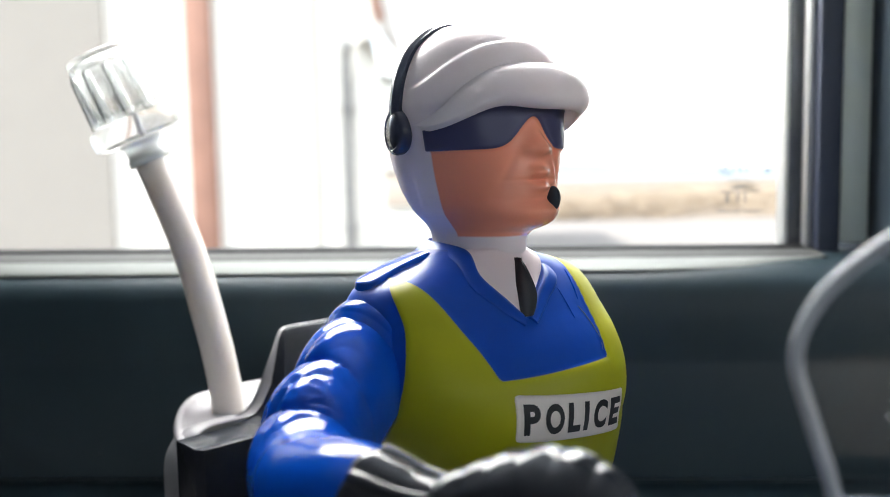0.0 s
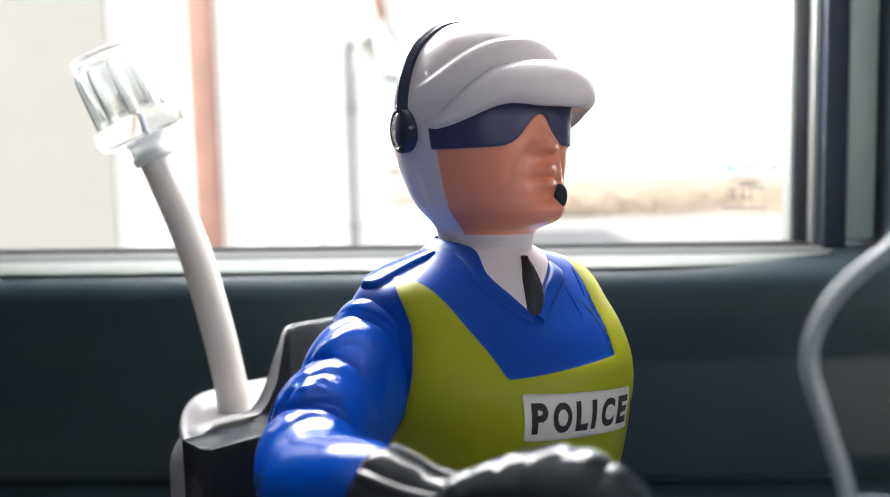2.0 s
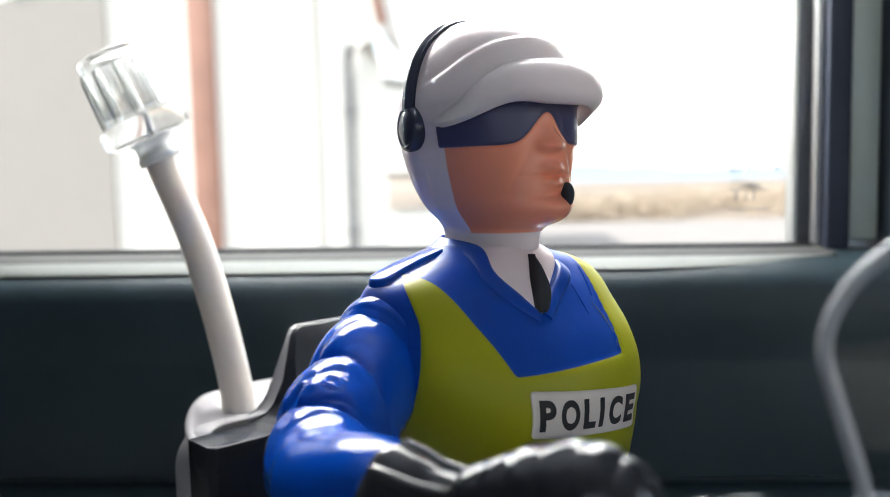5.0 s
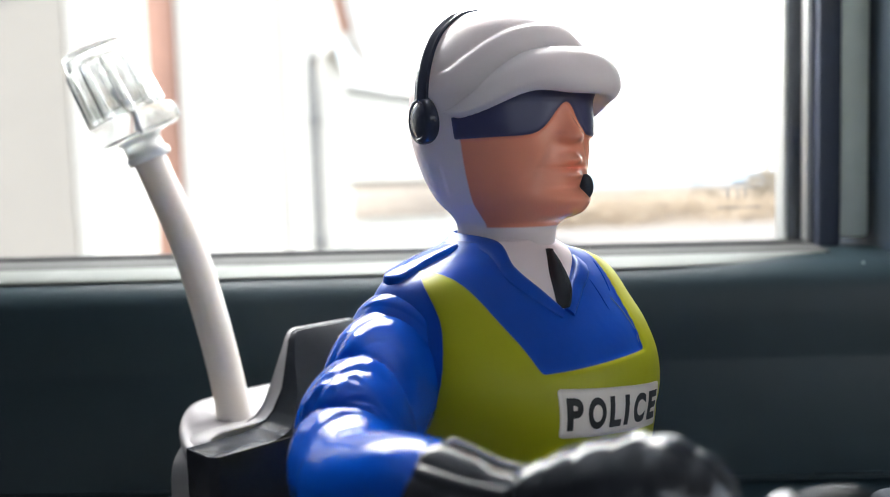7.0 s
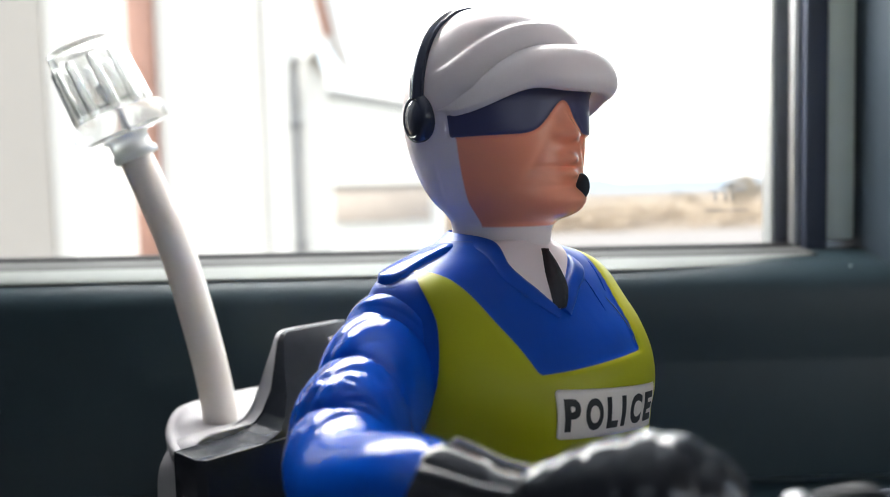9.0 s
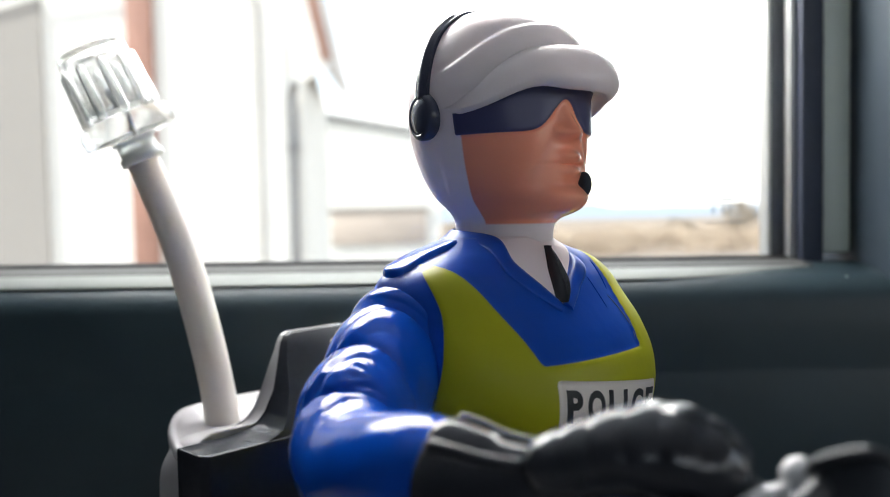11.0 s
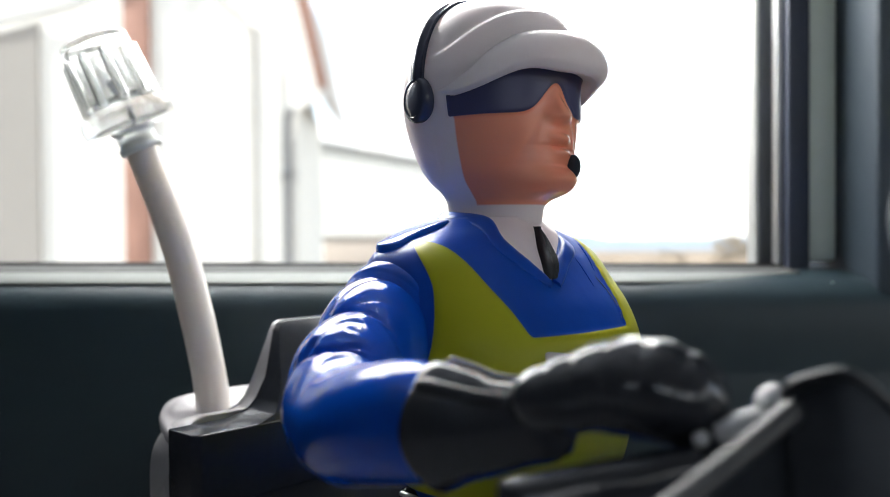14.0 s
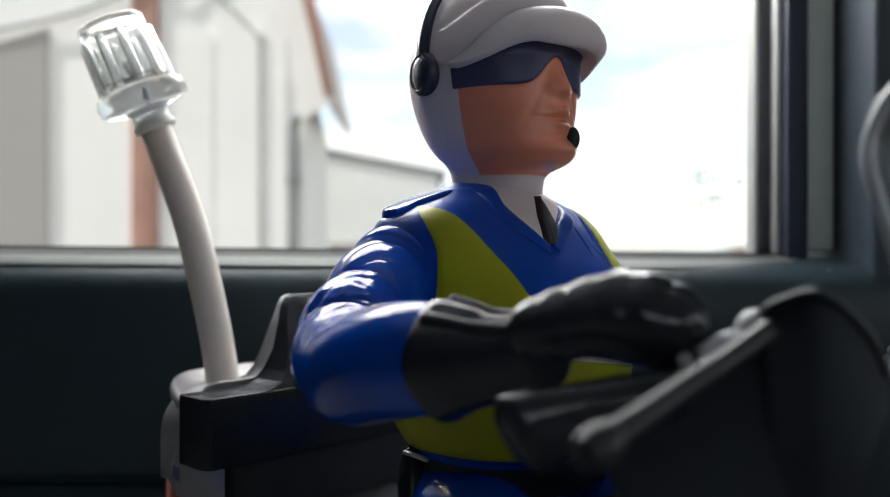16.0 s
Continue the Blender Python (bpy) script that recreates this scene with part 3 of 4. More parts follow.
# head: (z, front, back, half width)
HEAD = [(1.4740, 0.0190, 0.0120, 0.0165), (1.4850, 0.0211, 0.0086, 0.0142), (1.4895, 0.0230, 0.0086, 0.0142), (1.4925, 0.0306, 0.0096, 0.0160), (1.4960, 0.0325, 0.0130, 0.0187), (1.5010, 0.0315, 0.0170, 0.0207),
        (1.5080, 0.0308, 0.0203, 0.0228), (1.5160, 0.0305, 0.0228, 0.0246), (1.5240, 0.0310, 0.0244, 0.0258), (1.5320, 0.0310, 0.0234, 0.0250), (1.5400, 0.0290, 0.0192, 0.0222), (1.5460, 0.0246, 0.0142, 0.0182),
        (1.5500, 0.0184, 0.0100, 0.0132), (1.5525, 0.0120, 0.0064, 0.0086), (1.5537, 0.0056, 0.0030, 0.0040), (1.5540, 0.0003, 0.0003, 0.0003)]
RIDGE = [(0.0, 1.5462), (0.0026, 1.5461), (0.0124, 1.5446), (0.0193, 1.5402), (0.0244, 1.5336), (0.0262, 1.5290)]
BROW = [(0.0, 1.5393), (0.0080, 1.5390), (0.0111, 1.5385), (0.0161, 1.5364), (0.0223, 1.5300), (0.0262, 1.5205)]


def head_point(angle, z):
    front, back, wide = lerp_table(HEAD, z)
    n = 2.0 + 0.45 * step(1.520 - z, 0.003) * step(z - 1.494, 0.002)
    c, s = math.cos(angle), math.sin(angle)
    reach = front if c > 0 else back
    k = (abs(c) ** n + abs(s) ** n) ** (-1 / n)
    a, r = reach * c * k, wide * s * k
    out = 0.0
    if c > 0:
        # nose, lips and chin, kept plain
        y = abs(r - 0.0012)
        nose = abs(r - 0.0012 - 0.0028 * step(z - 1.5185, 0.0012))
        out += 0.0056 * bell(nose, 0.0027 + 0.0013 * step(1.5172 - z, 0.001)) * step(z - 1.5131, 0.00055) * (1 - step(z - 1.5172, 0.0024))
        out += 0.0007 * bell(nose - 0.0044, 0.0015) * bell(z - 1.5146, 0.0013)
        out += 0.0027 * bell(y, 0.0036) * bell(z - 1.5079, 0.0016) + 0.0024 * bell(y, 0.0032) * bell(z - 1.5035, 0.0013)
        out -= 0.0009 * bell(y, 0.0070) * bell(z - 1.5057, 0.0006)
        out += 0.0016 * bell(y, 0.0062) * bell(z - 1.4962, 0.0024)
        out -= 0.0009 * bell(y, 0.0070) * bell(z - 1.5000, 0.0011)
        # hollow of the cheek and the fold beside the nose
        out -= 0.0008 * bell(y - 0.0150, 0.0060) * bell(z - 1.5040, 0.0060)
        out -= 0.0005 * bell(y - 0.0080 - 0.45 * (1.5130 - z), 0.0012) * step(z - 1.5010, 0.0015) * (1 - step(z - 1.5130, 0.0015))
        # crown steps up behind each ridge
        if z > 1.524:
            ridge = lerp_table(RIDGE, abs(r))[0]
            out += 0.0013 * step(ridge - z, 0.00014) * step(a - 0.004, 0.0016) * step(z - 1.5265, 0.0008)
            cap = 1.5512 - 11.0 * r * r
            out += 0.0009 * step(cap - z, 0.00012) * step(a - 0.003, 0.0016) * step(z - 1.5400, 0.0030)
    return a, r, out


def glasses_edge(a, r, z, angle):
    """Signed distance into the dark glasses band."""
    y = abs(r - 0.0040)
    low = 1.5146 + 0.0092 * bell(y, 0.0058) - 0.0004 * step(y - 0.02, 0.002)
    high = min(1.5285, 1.5206 + 0.46 * (a - 0.0075))
    return min(z - low, high - z, a - 0.0073)


def head(doll):
    levels = list(np.linspace(1.474, 1.490, 14, endpoint=False)) + list(np.linspace(1.490, 1.530, 110, endpoint=False)) + list(np.linspace(1.530, 1.5505, 60, endpoint=False)) + list(np.linspace(1.5505, 1.5540, 16))
    around = 220
    rings, skin, glass = [], [], []
    for z in levels:
        ring = []
        for j in range(around):
            t = 2 * math.pi * j / around
            a, r, out = head_point(t, z)
            g = glasses_edge(a, r, z, t) if math.cos(t) > 0 else -0.01
            out += 0.0011 * step(g, 0.00022)
            d = math.hypot(a, r) + 1e-9
            ring.append(toy(a + out * a / d, r + out * r / d, z))
            s = min(a - (0.0084 + 0.02 * max(0, 1.500 - z) + 0.0008 * step(z - 1.509, 0.003)), 1.5205 + 0.46 * (a - 0.0075) - z, z - 1.4888) if math.cos(t) > 0 else -0.01
            skin.append(s)
            glass.append(g)
        rings.append(ring)
    doll.add(ringed(rings), HEAD_PAINT, {"skin": skin, "glasses": glass})


def brim(doll):
    """Peak of the helmet: from the brow line on the crown out to a rounded lip, and back under."""
    rings = []
    span = radians(86)
    for i in range(61):
        t = -span + 2 * span * i / 60
        s, c = math.sin(t), math.cos(t)
        zb = 1.535
        for _ in range(12):
            fa, fr, fo = head_point(t, zb)
            zb = 0.5 * zb + 0.5 * lerp_table(BROW, abs(fr))[0]
        inner = (fa + 0.0004 * c, fr, zb)
        lip_a, lip_r = 0.0075 + 0.0345 * max(0.0, c) ** 0.85, 0.0262 * s
        lip_z = 1.5266 - 0.0058 * abs(s) ** 5 + 0.0018 * bell(abs(s) - 0.72, 0.22)
        mid = (0.50 * inner[0] + 0.50 * lip_a + 0.0010 * c, 0.5 * (inner[1] + lip_r), 0.56 * inner[2] + 0.44 * lip_z + 0.0042 * c)
        near = (0.16 * inner[0] + 0.84 * lip_a + 0.0008 * c, 0.16 * inner[1] + 0.84 * lip_r, 0.22 * inner[2] + 0.78 * lip_z + 0.0048 * c)
        deep = 0.0024 * step(-s - 0.42, 0.10)
        under_a, under_r, _ = head_point(t, lip_z + 0.0005)
        ring = [inner, (0.8 * inner[0] + 0.2 * mid[0] + 0.0006 * c, 0.8 * inner[1] + 0.2 * mid[1], 0.82 * inner[2] + 0.18 * mid[2] + 0.0002), mid, near, (lip_a + 0.0003, lip_r, lip_z + 0.0026 * c + 0.0003), (lip_a - 0.0004, lip_r, lip_z + 0.0002 - 0.5 * deep), (lip_a - 0.0024 - 0.5 * deep, lip_r * 0.975, lip_z - 0.0012 - deep),
                (0.5 * lip_a + 0.5 * under_a, 0.5 * (lip_r + under_r), lip_z + 0.0004 - 0.6 * deep), (under_a - 0.001, under_r * 0.97, lip_z + 0.0008)]
        fine = smooth_path(ring, 25)
        rings.append([toy(*p) for p in fine])
    doll.add(ringed(rings), HEAD_PAINT)


def headset(doll):
    for side in (1, -1):
        out = toy(-0.30, side, 0) - toy(0, 0, 0)
        base = toy(-0.0038, side * 0.0230, 1.5207)
        cup = [(0.0068, 0), (0.0071, 0.0022), (0.0069, 0.0032), (0.0063, 0.0038), (0.0056, 0.0040), (0.0053, 0.0037), (0.0050, 0.0037), (0.0045, 0.0041), (0.0032, 0.0044), (0.0014, 0.0046), (0.0001, 0.0046)]
        doll.add(lathe(cup, base, out, 40), HEADSET_PLASTIC)
    # band over the crown, a flat strap with a raised middle
    rings = []
    for i in range(73):
        t = math.pi * i / 72
        z = 1.5262 + 0.0277 * math.sin(t) ** 0.92
        zz = min(z, 1.5539)
        wide = lerp_table(HEAD, zz)[2]
        r = (wide + 0.0005) * (1 if math.cos(t) > 0 else -1)
        a0 = -0.0032 - 0.0012 * math.sin(t)
        lift = Vector((0, 0, 0.0006)) * math.sin(t) + (toy(0, 1, 0) - toy(0, 0, 0)) * (0.0011 * math.cos(t))
        w = 0.0023
        p = [toy(a0 - w, r * 0.99, z - 0.0006), toy(a0 - w, r * 0.99, z - 0.0002) + lift, toy(a0 - 0.0010, r, z) + lift, toy(a0 - 0.0006, r, z) + lift * 1.5, toy(a0 + 0.0006, r, z) + lift * 1.5, toy(a0 + 0.0010, r, z) + lift, toy(a0 + w, r * 0.99, z - 0.0002) + lift, toy(a0 + w, r * 0.99, z - 0.0006)]
        rings.append(p)
    doll.add(ringed(rings), HEADSET_PLASTIC)
    # microphone bead on a thin boom round the far cheek
    doll.add(lathe([(0.0001 + 0.0021 * math.sin(math.pi * k / 16), -0.0036 * math.cos(math.pi * k / 16)) for k in range(17)], toy(0.0316, -0.0044, 1.5000), (0, 0, 1), 32), MATT_BLACK)


# torso: (z, front, back, half width)
TORSO = [(1.3850, 0.0240, 0.0230, 0.0300), (1.3950, 0.0275, 0.0225, 0.0310), (1.4050, 0.0325, 0.0240, 0.0345), (1.4200, 0.0405, 0.0265, 0.0400), (1.4360, 0.0466, 0.0285, 0.0456), (1.4480, 0.0464, 0.0290, 0.0466),
         (1.4580, 0.0416, 0.0260, 0.0460), (1.4660, 0.0350, 0.0200, 0.0445), (1.4720, 0.0300, 0.0155, 0.0430), (1.4760, 0.0262, 0.0130, 0.0395), (1.4790, 0.0238, 0.0120, 0.0322), (1.4820, 0.0215, 0.0108, 0.0218), (1.4850, 0.0190, 0.0096, 0.0152)]
TORSO_R = 0.003
# neck opening of the jacket: (z, one edge, other edge)
OPENING = [(1.4663, 0.0112, 0.0112), (1.4720, 0.0148, 0.0030), (1.4786, 0.0184, -0.0080), (1.4855, 0.0150, -0.0150)]


def torso_point(angle, z):
    front, back, wide = lerp_table(TORSO, z)
    n = 2.5
    c, s = math.cos(angle), math.sin(angle)
    k = (abs(c) ** n + abs(s) ** n) ** (-1 / n)
    lean = 0.0060 * min(1.0, max(0.0, (1.4340 - z) / 0.030))
    return (front if c > 0 else back) * c * k + lean, (wide + (0.0012 if s < 0 else 0.0) * min(1.0, -s * 4)) * s * k + TORSO_R - lean


def chest_ahead(r, z):
    """How far ahead the chest lies at a place across and up."""
    lo, hi = -math.pi / 2, math.pi / 2
    for _ in range(40):
        m = (lo + hi) / 2
        if torso_point(m, z)[1] < r:
            lo = m
        else:
            hi = m
    return torso_point((lo + hi) / 2, z)[0]


def torso(doll):
    rings, vest, shirt = [], [], []
    around = 260
    for z in np.linspace(1.385, 1.485, 150):
        ring = []
        for j in range(around):
            t = 2 * math.pi * j / around
            a, r = torso_point(t, z)
            y = abs(r - TORSO_R)
            bib = max(1.4525 - z, abs(r - 0.0073) - (0.0213 + 0.30 * max(0, z - 1.4525)))
            arm = math.hypot(a - 0.0005, (z - 1.4535) * (0.84 if z > 1.4535 else 1.0)) - 0.0212 if y > 0.026 else 0.02
            v = min(bib, arm, z - 1.4045)
            vest.append(v)
            left, right = lerp_table(OPENING, z)
            shirt.append(min(left - r, r - right, z - 1.4663) if a > 0.005 else -0.01)
            out = 0.0009 * step(v, 0.00025)
            d = math.hypot(a, r) + 1e-9
            ring.append(toy(a + out * a / d, r + out * r / d, z))
        rings.append(ring)
    doll.add(ringed(rings), TORSO_PAINT, {"vest": vest, "shirt": shirt})


def collar(doll):
    """Turned-down jacket collar running into flat lapels, one side at a time, and the white shirt collar with a dark tie."""
    for side in (1, -1):
        # collar: turned-down band from the nape round to the front, running on along the opening's edge
        top, outer = [(-0.0100, 0.0, 1.4872), (-0.0050, side * 0.0120 + 0.001, 1.4872)], [(-0.0138, 0.0, 1.4815), (-0.0080, side * 0.0185 + 0.002, 1.4812)]
        for z, w in ((1.4852, 0.0048), (1.4786, 0.0050), (1.4720, 0.0042), (1.4668, 0.0020)):
            left, right = lerp_table(OPENING, z)
            r = left if side > 0 else right
            top.append((max(chest_ahead(r, z), 0.006) + 0.0008, r, z))
            ro, zo = r + side * w, z - 0.0022
            outer.append((chest_ahead(ro, zo) + 0.0007, ro, zo))
        rings = []
        for p, q in zip(smooth_path(top, 50), smooth_path(outer, 50)):
            mid = 0.5 * (p + q) + np.array((0.0002, side * 0.0001, 0.0002))
            rings.append([toy(*w) for w in smooth_path([p + np.array((-0.0016, -side * 0.0004, -0.0016)), p, mid, q + np.array((-0.0006, 0, 0)), q + np.array((-0.0024, -side * 0.0006, -0.0006))], 14)])
        doll.add(ringed(rings), TORSO_PAINT)
    # fold edges on the lapels and a fine pale line beside them
    for fold, thick, mat in ((((-0.0200, 1.4765), (-0.0195, 1.4750), (-0.0178, 1.4720), (-0.0159, 1.4685)), 0.00032, BLUE_TOY), (((-0.0090, 1.4725), (-0.0090, 1.4703), (-0.0088, 1.4668), (-0.0084, 1.4640)), 0.00022, TORSO_PAINT),
                             (((-0.0135, 1.4669), (-0.0148, 1.4638), (-0.0151, 1.4603), (-0.0151, 1.4571), (-0.0137, 1.4544)), 0.00016, WHITE_TOY)):
        lift = 0.0001 if mat is WHITE_TOY else 0.0
        doll.add(tube([toy(chest_ahead(r, z) + lift, r, z) for r, z in fold], [thick * (0.5 if k in (0, len(fold) - 1) else 1.0) for k in range(len(fold))], 40, 8), mat)
    # tie
    rings = []
    for i in range(25):
        t = i / 24
        z = 1.4822 - 0.0150 * t
        w = 0.0007 + 0.0029 * math.sin(math.pi * min(1.0, t * 0.92) ** 1.25) ** 0.8
        c = 0.0012 + 0.0030 * t + 0.0066 * t ** 2
        a = max(chest_ahead(c, min(z, 1.4845)), 0.0218) + 0.0008
        rings.append([toy(a - 0.002, c - w, z), toy(a + 0.0006, c - w * 0.9, z), toy(a + 0.0012, c, z), toy(a + 0.0006, c + w * 0.9, z), toy(a - 0.002, c + w, z)])
    doll.add(ringed(rings), BLACK_TOY)
    # shoulder straps: flat tongues with a rounded outer end
    for side in (1, -1):
        rings = []
        for i in range(41):
            t = i / 40
            r = 0.0135 + 0.0275 * t
            z = 1.4846 - 0.0058 * t - 0.0022 * t ** 3
            w = 0.0052 * math.sqrt(max(0.02, 1 - (max(0.0, t - 0.86) / 0.142) ** 2)) * (0.62 + 0.38 * min(1.0, t / 0.12))
            c = -0.0005
            rings.append([toy(c + a * w, side * r + TORSO_R, z + h) for a, h in ((-0.90, -0.0055), (-1.0, -0.0040), (-1.0, -0.0008), (-0.90, 0.0000), (-0.6, 0.0004), (0.6, 0.0004), (0.90, 0.0000), (1.0, -0.0008), (1.0, -0.0040), (0.90, -0.0055))])
        doll.add(ringed(rings), BLUE_TOY)


def crease(s, a):
    """Puffed sleeve folds: rounded swellings parted by sharp creases on the outer side, with small wrinkles above the elbow."""
    outer = (0.5 + 0.5 * math.cos(a - 0.55)) ** 1.2
    x = s * 6.0 + 0.42 * math.sin(a + 0.6) + 0.12
    puff = abs(math.sin(math.pi * x)) ** 0.40
    x2 = s * 11.0 - 1.1 * math.cos(a * 1.5 + 0.4) + 0.4
    fade = 1 - step(s - 0.50, 0.03)
    wrinkle = noise.noise(Vector((s * 26 + 5 * math.sin(a), 3.2 * math.cos(a), 3.2 * math.sin(a))))
    small = (0.5 - abs(wrinkle)) * bell(s - 0.40, 0.13) * outer
    return 1 + (0.30 * (puff - 0.80) * (0.12 + 0.88 * outer) + 0.05 * (abs(math.sin(math.pi * x2)) ** 0.6 - 0.5) * outer + 0.010 * math.sin(3 * a + 9 * s)) * fade + 0.085 * small


def arms(doll):
    path = [(-0.001, 0.036, 1.4540), (0.003, 0.047, 1.4515), (0.012, 0.063, 1.4455), (0.022, 0.077, 1.4395), (0.034, 0.0860, 1.4382), (0.047, 0.0905, 1.4412), (0.0590, 0.0918, 1.4436), (0.0705, 0.0912, 1.4444)]
    doll.add(tube([toy(*p) for p in path], [0.0172, 0.0165, 0.0152, 0.0143, 0.0130, 0.0125, 0.0120, 0.0104], 220, 110, shape=crease), BLUE_TOY)
    # seam ring where the sleeve meets the vest
    doll.add(tube([toy(0.0005, 0.034, 1.4540), toy(0.0015, 0.0405, 1.4532), toy(0.002, 0.0445, 1.4522)], [0.0194, 0.0203, 0.0180], 14, 72), BLUE_TOY)
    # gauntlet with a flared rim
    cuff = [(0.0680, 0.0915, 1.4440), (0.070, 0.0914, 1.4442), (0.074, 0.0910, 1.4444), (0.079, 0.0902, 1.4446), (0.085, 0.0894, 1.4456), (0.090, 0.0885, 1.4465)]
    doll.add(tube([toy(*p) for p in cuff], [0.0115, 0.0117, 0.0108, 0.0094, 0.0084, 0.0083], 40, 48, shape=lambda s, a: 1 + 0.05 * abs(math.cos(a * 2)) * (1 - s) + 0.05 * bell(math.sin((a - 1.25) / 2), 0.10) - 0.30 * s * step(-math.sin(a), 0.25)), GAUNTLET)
    doll.add(tube([toy(0.0690, 0.0905, 1.4550), toy(0.0720, 0.0900, 1.4548), toy(0.0780, 0.0890, 1.4536), toy(0.0850, 0.0885, 1.4532)], [0.0022, 0.0018, 0.0014, 0.0016], 24, 12), GLOVE)
    doll.add(tube([toy(0.0692, 0.0990, 1.4525), toy(0.0730, 0.0984, 1.4524), toy(0.0790, 0.0968, 1.4518), toy(0.0850, 0.0950, 1.4515)], [0.0019, 0.0016, 0.0013, 0.0014], 24, 12), GLOVE)
    # fist round the swept-back grip: one rounded form scalloped by the fingers
    g0, g1 = Vector((0.0885, 0.0928, 1.4508)), Vector((0.1112, 0.0784, 1.4500))
    fist = [g0, g0.lerp(g1, 0.25) + Vector((0, 0, 0.0012)), g0.lerp(g1, 0.5) + Vector((0, 0, 0.0020)), g0.lerp(g1, 0.75) + Vector((0, 0, 0.0018)), g1]

    def knuckles(s, a):
        low = step(-math.sin(a), 0.25)
        rough = noise.noise(Vector((s * 9, 2.2 * math.cos(a), 2.2 * math.sin(a))))
        return 1 + (0.042 * (1 - low) ** 2 + 0.004) * (abs(math.sin(math.pi * (s * 5.6 + 0.2 + 0.18 * math.sin(2 * a)))) ** 0.6 - 0.7) + 0.03 * rough - (0.24 + 0.16 * step(s - 0.28, 0.05)) * low
    doll.add(tube([toy(*p) for p in fist], [0.0058, 0.0078, 0.0097, 0.0106, 0.0092], 120, 48, shape=knuckles), GLOVE)
    # the other arm rests against the body
    far = [(-0.001, -0.030, 1.4570), (-0.004, -0.0415, 1.4500), (-0.010, -0.0455, 1.4350), (-0.012, -0.0450, 1.4180), (0.000, -0.0400, 1.4050), (0.012, -0.0340, 1.3980)]
    doll.add(tube([toy(*p) for p in far], [0.0165, 0.0150, 0.0130, 0.0120, 0.0105, 0.0095], 60, 40, shape=crease), BLUE_TOY)
    doll.add(tube([toy(0.010, -0.035, 1.3985), toy(0.018, -0.031, 1.396), toy(0.026, -0.028, 1.394)], [0.0100, 0.0095, 0.0070], 16, 24), BLACK_TOY)


def lower_body(doll):
    doll.add(ringed([[toy(*(lambda p: (p[0] * 1.05 + 0.0, (p[1] - TORSO_R) * 1.05 + TORSO_R, z))(torso_point(2 * math.pi * j / 80, 1.3985))) for j in range(80)] for z in (1.3925, 1.3932, 1.4008, 1.4016)]), BLACK_TOY)
    doll.add(tube([toy(-0.004, -0.004, 1.400), toy(-0.002, -0.004, 1.390), toy(0.000, -0.003, 1.378), toy(0.004, -0.001, 1.366)], [0.026, 0.030, 0.031, 0.028], 20, 48), BLUE_TOY)
    for side in (1, -1):
        leg = [(0.000, 0.016, 1.384), (0.025, 0.028, 1.381), (0.050, 0.038, 1.377), (0.066, 0.042, 1.368), (0.062, 0.044, 1.350), (0.048, 0.045, 1.330), (0.040, 0.045, 1.318)]
        doll.add(tube([toy(a, side * r, z) for a, r, z in leg], [0.0180, 0.0175, 0.0160, 0.0150, 0.0135, 0.0120, 0.0110], 60, 36, shape=lambda s, a: 1 + 0.05 * abs(math.sin(9 * s + 0.5 * math.sin(a))) ** 0.6), BLUE_TOY)
        doll.add(tube([toy(0.046, side * 0.045, 1.329), toy(0.040, side * 0.045, 1.316), toy(0.048, side * 0.045, 1.308), toy(0.066, side * 0.045, 1.307)], [0.0120, 0.0120, 0.0105, 0.0080], 30, 24), BLACK_TOY)
    doll.add(ringed([[toy(0.0302 + lift, r, z) for r, z in ((-0.003, 1.3935), (0.011, 1.3935), (0.011, 1.4005), (-0.003, 1.4005))] for lift in (-0.004, 0.0012)]), CHROME)
    # holster on the belt
    doll.add(tube([toy(-0.004, 0.0285, 1.402), toy(-0.003, 0.0300, 1.395), toy(-0.001, 0.0315, 1.384), toy(0.001, 0.0320, 1.374)], [0.0045, 0.0058, 0.0058, 0.0045], 16, 20, squash=0.8), BLACK_GLOSS)
    doll.add(tube([toy(-0.0045, 0.0330, 1.4030), toy(0.0000, 0.0338, 1.4032), toy(0.0050, 0.0325, 1.4022)], [0.0008] * 3, 14, 10), CHROME)


rider = Doll()
head(rider)
brim(rider)
headset(rider)
torso(rider)
collar(rider)
arms(rider)
lower_body(rider)
tagged(rider.finish("rider_doll"), "glossy plastic police rider doll in white helmet and yellow vest", "doll")


